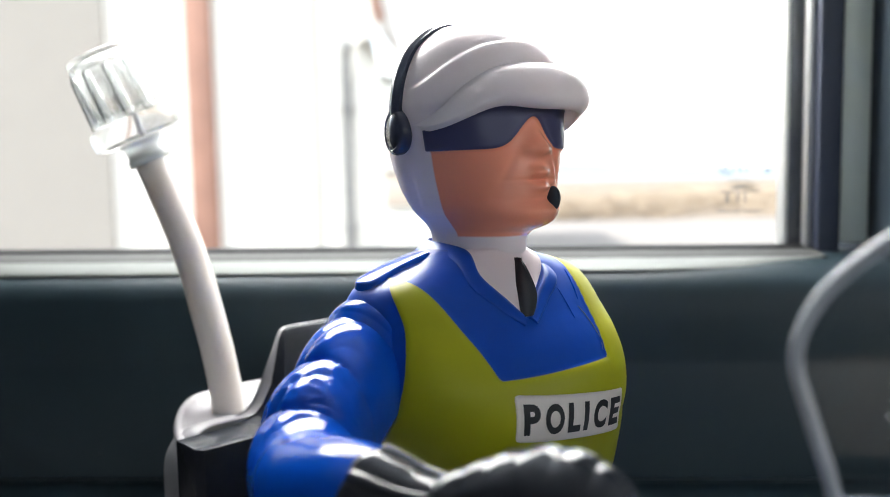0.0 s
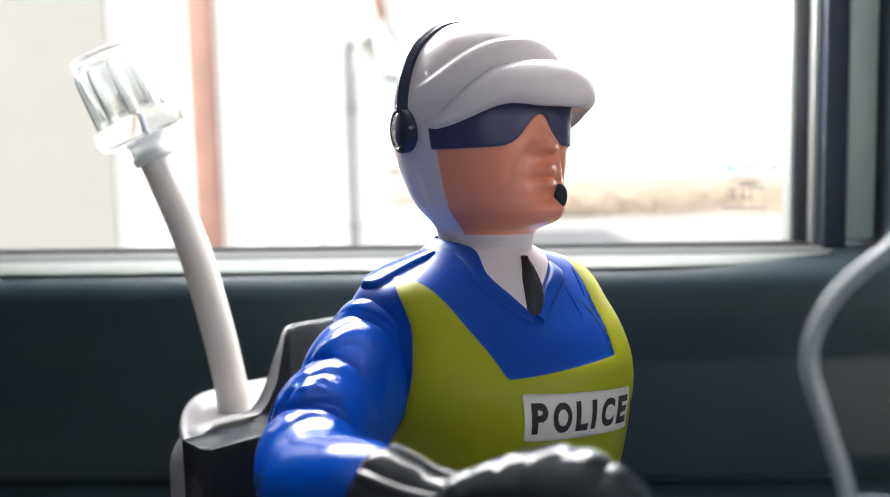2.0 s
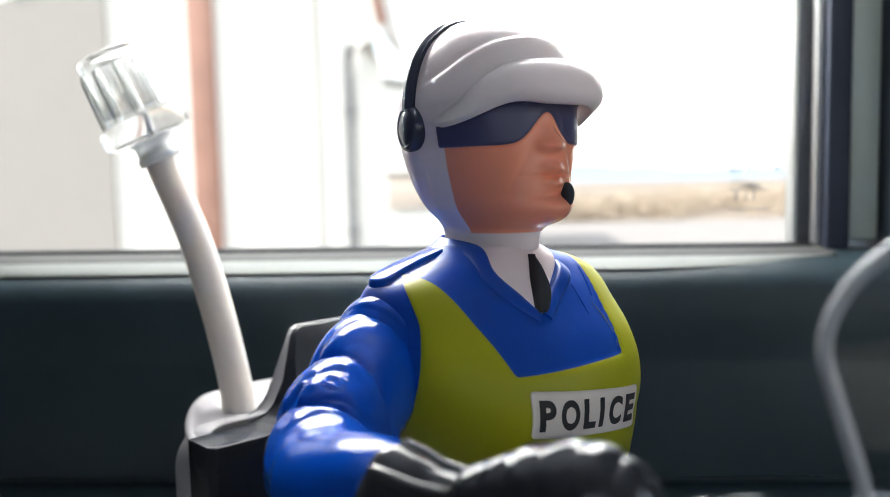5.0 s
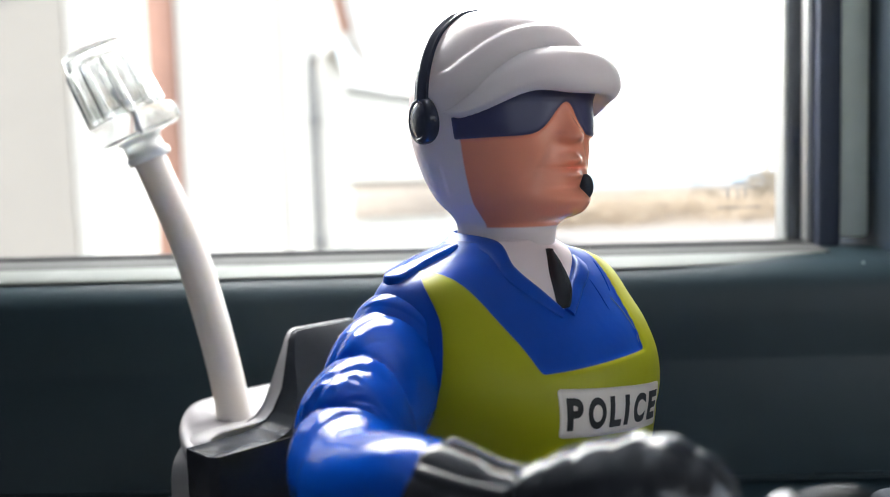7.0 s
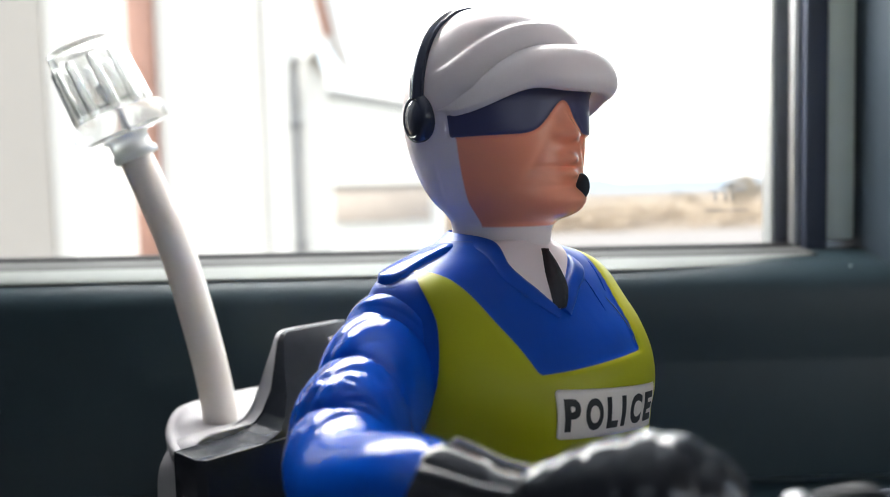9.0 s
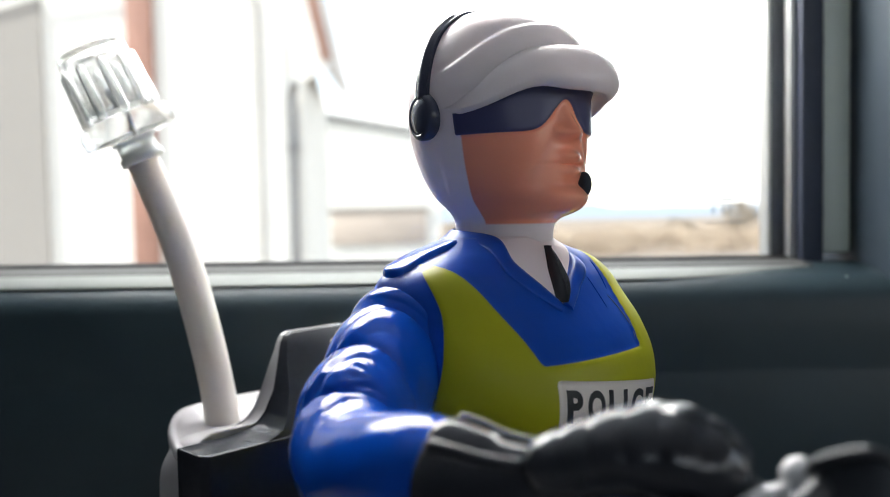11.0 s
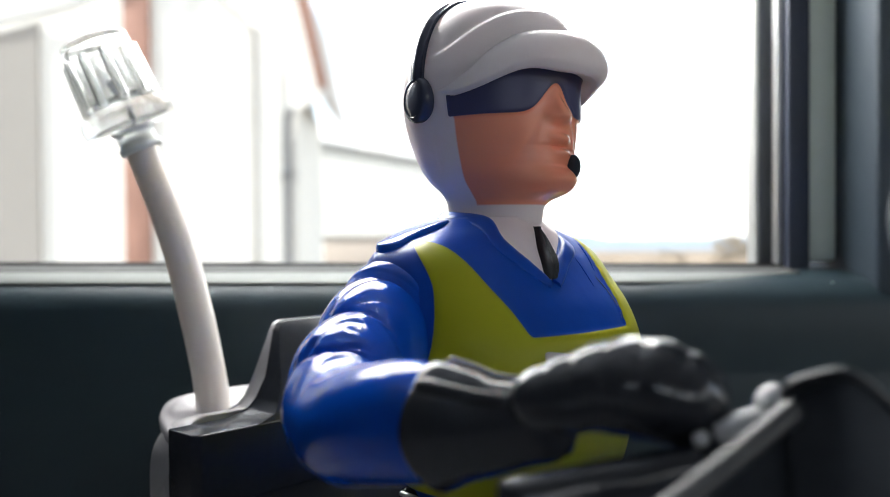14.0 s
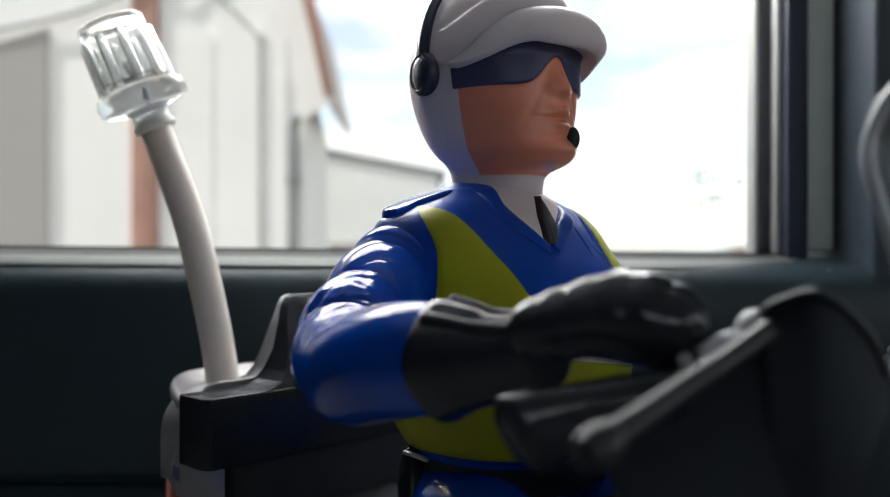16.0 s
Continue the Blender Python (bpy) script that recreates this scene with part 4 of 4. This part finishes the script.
def chest_sticker():
    """White label across the chest with black capitals, bent to the vest."""
    ob = tagged(new("chest_sticker"), "white paper sticker reading POLICE on the yellow vest", "sticker")
    r_left, r_right, tall = 0.0268, -0.0197, 0.0130

    def spot(u, v, lift):
        r = r_left + (r_right - r_left) * u
        z = 1.4489 - 0.0066 * u - tall * (1 - v)
        return toy(chest_ahead(r, z) + 0.0009 + lift, r, z)
    nu, nv = 40, 10
    vs, fs = [], []
    for lift in (0.00005, 0.00025):
        for j in range(nv + 1):
            for i in range(nu + 1):
                u, v = i / nu, j / nv
                if j in (0, nv) and i in (0, nu):
                    u, v = abs(u - 0.006), abs(v - 0.03)
                vs.append(spot(u, v, lift))
    m = (nu + 1) * (nv + 1)
    for j in range(nv):
        for i in range(nu):
            a = j * (nu + 1) + i
            fs.append((a + m, a + 1 + m, a + nu + 2 + m, a + nu + 1 + m))
    for j in range(nv):
        for a in (j * (nu + 1), j * (nu + 1) + nu):
            fs.append((a, a + nu + 1, a + nu + 1 + m, a + m))
    for i in range(nu):
        for a in (i, nv * (nu + 1) + i):
            fs.append((a, a + 1, a + 1 + m, a + m))
    mesh_object("paper", vs, fs, STICKER, ob)
    for k, ch in enumerate("POLICE"):
        cu = bpy.data.curves.new("letter", "FONT")
        cu.body, cu.size, cu.extrude, cu.resolution_u = ch, 1.0, 0.0, 5
        cu.offset = 0.045
        tmp = bpy.data.objects.new("letter", cu)
        me = bpy.data.meshes.new_from_object(tmp)
        bpy.data.objects.remove(tmp)
        bm = bmesh.new()
        bm.from_mesh(me)
        bmesh.ops.subdivide_edges(bm, edges=[e for e in bm.edges if e.calc_length() > 0.12], cuts=2)
        bmesh.ops.triangulate(bm, faces=bm.faces)
        xs = [v.co.x for v in bm.verts]
        ys = [v.co.y for v in bm.verts]
        x0, x1, y0, y1 = min(xs), max(xs), min(ys), max(ys)
        u0, u1 = ((0.042, 0.150), (0.186, 0.335), (0.372, 0.488), (0.522, 0.568), (0.620, 0.772), (0.812, 0.960))[k]
        for v in bm.verts:
            u = u0 + (u1 - u0) * (v.co.x - x0) / (x1 - x0)
            w = 0.155 + 0.665 * (v.co.y - y0) / (y1 - y0)
            v.co = spot(u, w, 0.00036)
        bm.normal_update()
        lm = bpy.data.meshes.new("letter")
        bm.to_mesh(lm)
        bm.free()
        lm.materials.append(INK)
        lo = new("letter", lm)
        lo.parent = ob
        bpy.data.meshes.remove(me)
        bpy.data.curves.remove(cu)


chest_sticker()


# ---- the toy motorcycle ----
CASE_TOP = 1.4137


def case_outline(inset=0.0):
    """Rear case seen from ahead: a raised middle that sweeps up from the flat side boxes, in (right, z)."""
    half = [(0.0420, CASE_TOP - 0.0040), (0.0400, CASE_TOP + 0.0001), (0.0355, CASE_TOP + 0.0002), (0.0315, 1.4143), (0.0275, 1.4157), (0.0240, 1.4190), (0.0196, 1.4265), (0.0157, 1.4357), (0.0118, 1.4432), (0.0098, 1.4458), (0.0072, 1.4468)]
    half = [(r - inset, z - inset * 0.5) for r, z in half]
    return half + [(-r - 0.014, z) for r, z in half[::-1]]


def case_front(z):
    return -0.0732 - 0.70 * max(0.0, z - CASE_TOP)


def case_middle(z):
    return -0.0915 - 0.0082 * min(1.0, max(0.0, (z - 1.4290) / 0.0175))


def case_back(z):
    return case_middle(z) - 0.0078 + 0.0050 * min(1.0, max(0.0, (z - 1.4290) / 0.0175))


def motorcycle():
    bike = tagged(new("toy_motorcycle"), "black and white plastic toy police motorcycle on the seat", "toy motorcycle")

    def along(right, z, ahead):
        return toy(ahead, right, z)
    body = [(-0.0915, 0.0603), (-0.0905, 0.0606), (-0.0765, 0.0606), (-0.0732, 0.0585)]
    part("rear_case", prism(body + [(a, -r) for a, r in body[::-1]], lambda a, b, t: toy(a, b, t), 1.3890, CASE_TOP, 0.0007, 3), BLACK_GLOSS, bike, "gloss black front half of the rear case")
    part("case_tower", prism(case_outline(), lambda r, z, t: toy(case_front(z) if t else case_middle(z), r, z), 0, 1, 0.0007, 3), BLACK_GLOSS, bike, "gloss black raised middle of the rear case")
    part("white_fin", prism(case_outline(0.0004), lambda r, z, t: toy(case_middle(z) - 0.0002 if t else case_back(z), r, z), 0, 1, 0.0009, 3), WHITE_TOY, bike, "white gusset behind the raised middle")
    rings = []
    for i in range(61):
        r = 0.0572 * math.sin(-math.pi / 2 + math.pi * i / 60)
        over = max(0.0, abs(r) - 0.0440) / 0.0132
        top = 1.4147 - 0.0135 * (1 - math.sqrt(max(0.0, 1 - over ** 2)))
        rings.append([toy(a, r, z) for a, z in smooth_path([(-0.0918, 1.3800), (-0.0918, top - 0.0012), (-0.0924, top - 0.0002), (-0.0950, top), (-0.1030, top - 0.0007), (-0.1085, top - 0.0026), (-0.1105, top - 0.0060), (-0.1105, 1.3800)], 26)])
    v, f = ringed(rings)
    mesh_object("front_band", v, f, WHITE_TOY, bike, "rounded white band between case and tray")
    part("seat_back", prism([(-0.0500, 1.330), (0.0480, 1.330), (0.0480, 1.3888), (-0.0500, 1.3888)], along, -0.0915, -0.0750, 0.001, 2), SADDLE_BLACK, bike, "dull black panel under the case")
    for side in (1, -1):
        part("side_panel", prism([(-0.0915, side * 0.0595), (-0.0775, side * 0.0575), (-0.0775, side * 0.0500), (-0.0915, side * 0.0500)], lambda a, b, t: toy(a, b, t), 1.3300, 1.3885, 0.001, 2), WHITE_TOY, bike, "white side panel under the case")
    # tail shell: tapering plan, a stepped shoulder and a rounded rim round a shallow tray
    plan = smooth_path([(-0.0917, 0.0590), (-0.1010, 0.0578), (-0.1120, 0.0535), (-0.1250, 0.0475), (-0.1380, 0.0400), (-0.1500, 0.0310), (-0.1580, 0.0210), (-0.1610, 0.0)], 40)
    plan = list(plan) + [np.array((a, -r)) for a, r in plan[::-1][1:]]
    rings = []
    for grow, z in ((0.99, 1.330), (0.99, 1.374), (0.985, 1.392), (0.975, 1.4000), (0.965, 1.4024), (0.955, 1.4034), (0.945, 1.4044), (0.950, 1.4058), (0.968, 1.4070), (0.972, 1.4092), (0.962, 1.4108), (0.935, 1.4114), (0.905, 1.4106), (0.890, 1.4082), (0.5, 1.4072), (0.05, 1.4072)):
        rings.append([toy(-0.0917 + (a + 0.0917) * grow, r * grow, z) for a, r in plan])
    v, f = ringed(rings)
    mesh_object("tail_shell", v, f, WHITE_TOY, bike, "white plastic tail shell with a shallow tray")
    # recessed face, bright slot and decals
    part("case_slot", box(-0.0016, 0.0016, -0.0006, 0.0006, -0.0034, 0.0034, 0.0005), STICKER, bike, "small pale slot").matrix_world = Matrix.Translation(toy(case_front(1.4392) + 0.0002, -0.0100, 1.4392)) @ pose(0, 0, 0, 0, 0, 45) @ pose(0, 0, 0, -35)
    part("lower_body", prism([(0.036, 1.330), (0.038, 1.352), (0.030, 1.368), (-0.030, 1.368), (-0.038, 1.352), (-0.036, 1.330)], along, -0.150, 0.06, 0.004, 2), SADDLE_BLACK, bike)
    for z0, z1, mat, note in ((1.3815, 1.3860, material("blue_decal", (0.012, 0.03, 0.11), 0.5), "dark blue decal bar"), (1.3640, 1.3760, material("orange_decal", (0.36, 0.08, 0.03), 0.5), "orange decal bar")):
        swell = {z: 0.996 - 0.005 * max(0.0, z - 1.376) / 0.018 for z in (z0, z1)}
        strip = [toy(-0.0917 + (a + 0.0917) * swell[z], r * swell[z], z) for z in (z0, z1) for a, r in plan[2:16]]
        inner = [toy(-0.0917 + (a + 0.0917) * 0.97, r * 0.97, z) for z in (z0, z1) for a, r in plan[2:16]]
        n = 14
        fs = [(i, i + 1, i + 1 + n, i + n) for i in range(n - 1)] + [(i, i + 1, i + 1 + 2 * n, i + 2 * n) for i in range(n - 1)] + [(i + n, i + 1 + n, i + 1 + 3 * n, i + 3 * n) for i in range(n - 1)]
        mesh_object("side_decal", strip + inner, fs, mat, bike, note)
    # beacon pole and clear beacon
    v, f = tube([toy(-0.1315, 0.0175, 1.4030), toy(-0.1330, 0.0185, 1.4200), toy(-0.1370, 0.0222, 1.4480), toy(-0.1425, 0.0282, 1.4800), toy(-0.1485, 0.0398, 1.5165)], [0.0072, 0.0069, 0.0069, 0.0068, 0.0065], 40, 24)
    mesh_object("beacon_pole", v, f, POLE_PLASTIC, bike, "curved white plastic pole")
    beacon_axis = toy(-0.1558, 0.0557, 1.5570) - toy(-0.1500, 0.0450, 1.5285)
    foot = toy(-0.1480, 0.0398, 1.5165)
    foot = foot + beacon_axis.normalized() * 0.0002
    lamp = new("beacon")
    lamp.parent = bike
    lamp["label"] = "clear ribbed plastic beacon"
    v, f = lathe([(0.0001, -0.0006), (0.0074, -0.0022), (0.0086, -0.0018), (0.0088, 0.0002), (0.0084, 0.0012), (0.0077, 0.0016), (0.0076, 0.0062), (0.0095, 0.0075), (0.0001, 0.0077)], foot, beacon_axis, 32)
    mesh_object("beacon_socket", v, f, SOCKET_CLEAR, lamp)
    v, f = lathe([(0.0001, 0.0078), (0.0162, 0.0082), (0.0180, 0.0092), (0.0184, 0.0128), (0.0176, 0.0160), (0.0152, 0.0169), (0.0001, 0.0170)], foot, beacon_axis, 64, wave=lambda k, a: 1 + 0.045 * (abs(math.cos(5 * a)) ** 0.5 - 0.6) * (k in (1, 2, 3, 4)))
    mesh_object("beacon_flange", v, f, CLEAR_TOY, lamp)
    v, f = lathe([(0.0001, 0.0172), (0.0142, 0.0172), (0.0138, 0.0190), (0.0135, 0.0290), (0.0132, 0.0380), (0.0133, 0.0390), (0.0133, 0.0396), (0.0137, 0.0404), (0.0134, 0.0446), (0.0122, 0.0456), (0.0001, 0.0460),
                  (0.0001, 0.0434), (0.0112, 0.0432), (0.0118, 0.0424), (0.0122, 0.0200), (0.0001, 0.0196)], foot, beacon_axis, 96)
    lens = mesh_object("beacon_lens", v, f, CLEAR_TOY, lamp)
    ax = beacon_axis.normalized()
    u = ax.orthogonal().normalized()
    w = ax.cross(u)
    for k in range(10):
        d = u * math.cos(k * math.pi / 5) + w * math.sin(k * math.pi / 5)
        v, f = tube([foot + ax * 0.0182 + d * 0.0141, foot + ax * 0.0280 + d * 0.0138, foot + ax * 0.0384 + d * 0.0135], [0.0020, 0.0019, 0.0017], 12, 12)
        mesh_object("rib", v, f, CLEAR_TOY, lens)
    v, f = lathe([(0.0001, 0.0197), (0.0016, 0.0200), (0.0018, 0.0230), (0.0024, 0.0250), (0.0022, 0.0272), (0.0001, 0.0284)], foot, beacon_axis, 20)
    mesh_object("bulb", v, f, CHROME, lamp, "small grey bulb")
    v, f = tube([foot + ax * 0.0150 + u * 0.0022, foot + ax * 0.0120 + u * 0.0012, foot + ax * 0.0085], [0.0007, 0.0011, 0.0009], 12, 12)
    mesh_object("bulb_holder", v, f, CHROME, lamp, "small grey stub inside the flange")
    # saddle, tank, dash
    v, f = tube([toy(-0.088, 0, 1.352), toy(-0.06, 0, 1.352), (toy(-0.02, 0, 1.358)), toy(0.02, 0, 1.358)], [0.026, 0.030, 0.032, 0.026], 24, 32, squash=0.5)
    mesh_object("saddle", v, f, SADDLE_BLACK, bike, "black saddle")
    v, f = tube([toy(0.040, 0, 1.366), toy(0.065, 0, 1.376), toy(0.095, 0, 1.388), toy(0.120, 0, 1.394)], [0.026, 0.032, 0.034, 0.026], 24, 36, squash=0.75)
    mesh_object("tank", v, f, MATT_BLACK, bike, "black tank between the knees")
    # handlebar and what sits on it
    v, f = tube([toy(0.094, 0.0900, 1.4515), toy(0.108, 0.0810, 1.4510), toy(0.118, 0.0730, 1.4460), toy(0.128, 0.055, 1.437), toy(0.132, 0.02, 1.432), toy(0.132, -0.02, 1.432), toy(0.128, -0.055, 1.437), toy(0.120, -0.0690, 1.4430), toy(0.117, -0.0735, 1.4450)], [0.0036, 0.0036, 0.0034, 0.0034, 0.0036, 0.0036, 0.0036, 0.0042, 0.0052], 70, 16)
    mesh_object("handlebar", v, f, MATT_BLACK, bike, "black swept-back handlebar")
    # near side is pale for its painted highlights, far side plain black
    for side in (1, -1):
        v, f = tube([toy(0.1228, side * 0.0778, 1.4530), toy(0.1235, side * 0.0770, 1.4537), toy(0.1242, side * 0.0762, 1.4544)], [0.0023, 0.0026, 0.0023], 12, 18)
        mesh_object("bar_knob", v, f, HIGHLIGHT_GREY if side > 0 else BLACK_TOY, bike, "bar knob with its highlight painted pale grey" if side > 0 else "")
        v, f = tube([toy(0.1182, side * 0.0842, 1.4492), toy(0.1208, side * 0.0826, 1.4506), toy(0.1232, side * 0.0808, 1.4519)], [0.0015, 0.0019, 0.0016], 14, 16)
        mesh_object("lever", v, f, HIGHLIGHT_GREY if side > 0 else BLACK_TOY, bike, "brake lever with its highlight painted pale grey" if side > 0 else "")
        v, f = tube([toy(0.1146, side * 0.0846, 1.4476), toy(0.1152, side * 0.0842, 1.4479), toy(0.1158, side * 0.0838, 1.4482)], [0.0011, 0.0013, 0.0011], 8, 14)
        mesh_object("lever_tip", v, f, HIGHLIGHT_GREY if side > 0 else BLACK_TOY, bike, "small ball at the lever's tip, highlight painted pale grey" if side > 0 else "")
    return bike, along


bike, along = motorcycle()


def front_end():
    # fairing: a dark shell that opens towards the rider, edge rising to the windscreen's foot
    rim = [(0.0985, 0.0869, 1.4300), (0.1060, 0.0842, 1.4365), (0.1120, 0.0815, 1.4420), (0.1180, 0.0790, 1.4468), (0.1240, 0.0750, 1.4500), (0.1330, 0.0670, 1.4480), (0.1400, 0.0540, 1.4430), (0.1450, 0.0280, 1.4400), (0.1465, 0.0, 1.4395)]
    edge = smooth_path(rim, 50)
    for_rings = []
    both = list(edge) + [np.array((a, -r, z)) for a, r, z in edge[::-1][1:]]
    for a, r, z in both:
        g = 0.0014
        ring = [(a, r, z + g), (a + g, r * 1.01, z), (a + 0.012, r * 0.99, z - 0.013), (a + 0.022, r * 0.90, z - 0.034), (a + 0.018, r * 0.74, min(z - 0.055, 1.385)), (a + 0.005, r * 0.6, 1.360),
                (a + 0.003, r * 0.57, 1.360), (a + 0.014, r * 0.71, min(z - 0.053, 1.387)), (a + 0.018, r * 0.86, z - 0.034), (a + 0.008, r * 0.95, z - 0.012), (a - g, r * 0.985, z)]
        for_rings.append([toy(*p) for p in smooth_path(ring, 22)])
    v, f = tube([toy(*p) for p in both[::4]], [0.0024] * len(both[::4]), 120, 12)
    mesh_object("fairing_lip", v, f, MATT_BLACK, bike, "rounded black fairing lip")
    for side in (1,):
        v, f = tube([toy(0.1282, side * 0.0818, 1.4537), toy(0.1262, side * 0.0905, 1.4504), toy(0.1230, side * 0.1035, 1.4455), toy(0.1200, side * 0.1165, 1.4406)], [0.0018, 0.0017, 0.0018, 0.0020], 30, 14)
        mesh_object("mirror_arm", v, f, LIP_PLASTIC, bike, "grey arm running out from the bar")
        v, f = tube([toy(0.1204, side * 0.1150, 1.4411), toy(0.1198, side * 0.1172, 1.4403), toy(0.1192, side * 0.1194, 1.4395)], [0.0026, 0.0031, 0.0027], 12, 16)
        mesh_object("arm_end", v, f, LIP_PLASTIC, bike, "rounded grey end of the arm")
    v, f = ringed(for_rings)
    mesh_object("fairing", v, f, MATT_BLACK, bike, "dark grey fairing shell")
    for side in (1, -1):
        v, f = tube([toy(a, side * r, z) for a, r, z in ((0.1255, 0.0775, 1.4545), (0.1275, 0.0800, 1.4568), (0.1305, 0.0798, 1.4584), (0.1348, 0.0795, 1.4595), (0.1380, 0.0765, 1.4570), (0.1402, 0.0725, 1.4525), (0.1412, 0.0680, 1.4465))], [0.0010, 0.0011, 0.0010, 0.0009, 0.0008, 0.0008, 0.0008], 40, 12)
        mesh_object("screen_bracket", v, f, LIP_PLASTIC, bike, "dark grey curved bracket between bar and windscreen")
        curve = smooth_path([(0.1255, 0.0775, 1.4545), (0.1275, 0.0800, 1.4568), (0.1305, 0.0798, 1.4584), (0.1348, 0.0795, 1.4595), (0.1380, 0.0765, 1.4570), (0.1402, 0.0725, 1.4525), (0.1412, 0.0680, 1.4465)], 30)
        cheek = [[toy(a, side * (r - w), z) for w, z in ((0.0, h), (0.0, 0.5 * h + 0.713), (0.002, 1.426), (0.004, 1.426), (0.003, 0.5 * h + 0.713), (0.002, h))] for a, r, h in curve]
        v, f = ringed(cheek)
        mesh_object("dash_cheek", v, f, MATT_BLACK, bike, "black panel under the bracket")
    # windscreen: clear curved sheet with a thick rounded edge
    prof = [(0.1420, 0.0655, 1.4460), (0.1435, 0.0660, 1.4560), (0.1430, 0.0680, 1.4640), (0.1402, 0.0703, 1.4755), (0.1392, 0.0708, 1.4825), (0.1420, 0.0692, 1.4905), (0.1490, 0.0660, 1.4980), (0.1580, 0.0590, 1.5060), (0.1680, 0.0460, 1.5125), (0.1740, 0.0250, 1.5160), (0.1760, 0.0, 1.5170)]
    line = smooth_path(prof, 60)
    outer = [tuple(p) for p in line]
    whole = outer + [(a, -r, z) for a, r, z in outer[::-1][1:]]
    screen = new("windscreen")
    screen.parent = bike
    screen["label"] = "clear plastic windscreen with a thick rounded edge"
    v, f = tube([toy(*p) for p in whole[::3]], [0.00105] * len(whole[::3]), 140, 12)
    mesh_object("screen_edge", v, f, material("screen_edge_plastic", (0.44, 0.47, 0.52), 0.16, vary=0.1, coat=0.5), screen, "rounded pale edge of the windscreen")
    vs, fs = [], []
    n = 24
    rows = []
    for k in range(0, len(outer), 2):
        a, r, z = outer[k]
        row = []
        for j in range(n + 1):
            u = -1 + 2 * j / n
            row.append((a + 0.020 * (1 - u * u) * min(1, r / 0.06), r * u, z))
        rows.append(row)
    for lift in (0.0, 0.0012):
        for row in rows:
            vs += [toy(a + lift, r, z) for a, r, z in row]
    m, w = len(rows) * (n + 1), n + 1
    for i in range(len(rows) - 1):
        for j in range(n):
            a = i * w + j
            fs += [(a, a + 1, a + w + 1, a + w), (a + m, a + w + m, a + w + 1 + m, a + 1 + m)]
    for j in range(n):
        fs.append((j, j + m, j + 1 + m, j + 1))
    sheet = mesh_object("sheet", vs, fs, SCREEN_CLEAR, screen, "clear scuffed sheet")
    sheet.visible_shadow = False
    # guard that runs under the fist out to the bar's end
    vs = []
    for k in range(21):
        t = k / 20
        a, r = 0.0945 + 0.0205 * t, 0.1075 - 0.0235 * t
        top = 1.4420 + 0.0045 * t
        deep = (0.0125 * (1 - 0.55 * t) + 0.001) * min(1.0, 0.28 + 4.5 * t)
        edge_in = 0.0028 if 0 < k < 20 else 0.0015
        vs.append([toy(a - edge_in, r - edge_in * 0.4, top - deep), toy(a - edge_in, r - edge_in * 0.4, top - 0.001), toy(a - edge_in * 0.5, r, top + 0.0004), toy(a + edge_in * 0.5, r + 0.0006, top + 0.0002), toy(a + edge_in, r + edge_in * 0.4, top - 0.0012), toy(a + edge_in, r + edge_in * 0.4, top - deep)])
    v, f = ringed(vs)
    mesh_object("hand_guard", v, f, GLOVE, bike, "black moulded guard under the grip")
    part("dash", prism([(0.088, 1.390), (0.092, 1.409), (0.100, 1.413), (0.130, 1.419), (0.140, 1.390)], lambda a, b, t: toy(a, t, b), -0.060, 0.018, 0.003, 3), MATT_BLACK, bike, "black instrument dash")
    # wheels and lower parts
    for ahead, name in ((-0.105, "rear"), (0.150, "front")):
        wheel = new("wheel")
        wheel.parent = bike
        axle = toy(0, 1, 0) - toy(0, 0, 0)
        c = toy(ahead, 0, 1.3310)
        v, f = lathe([(0.024, -0.010), (0.030, -0.011), (0.034, -0.008), (0.0360, -0.003), (0.0360, 0.003), (0.034, 0.008), (0.030, 0.011), (0.024, 0.010), (0.024, -0.010)], c, axle, 48)
        mesh_object("tyre", v, f[:-2], SEAL, wheel, "black rubber tyre")
        v, f = lathe([(0.0001, -0.006), (0.008, -0.007), (0.021, -0.006), (0.0242, -0.010), (0.0242, 0.010), (0.021, 0.006), (0.008, 0.007), (0.0001, 0.006)], c, axle, 48)
        mesh_object("rim", v, f, CHROME, wheel, "silver disc rim")
    for side in (1, -1):
        v, f = tube([toy(0.150, side * 0.0135, 1.331), toy(0.143, side * 0.0135, 1.360), toy(0.134, side * 0.0135, 1.400)], [0.004, 0.004, 0.004], 14, 12)
        mesh_object("fork_leg", v, f, CHROME, bike)
    part("footboard", prism([(0.020, 1.2985), (0.080, 1.2985), (0.080, 1.304), (0.020, 1.304)], lambda a, b, t: toy(a, t, b), -0.055, 0.055, 0.001), BLACK_TOY, bike)


front_end()
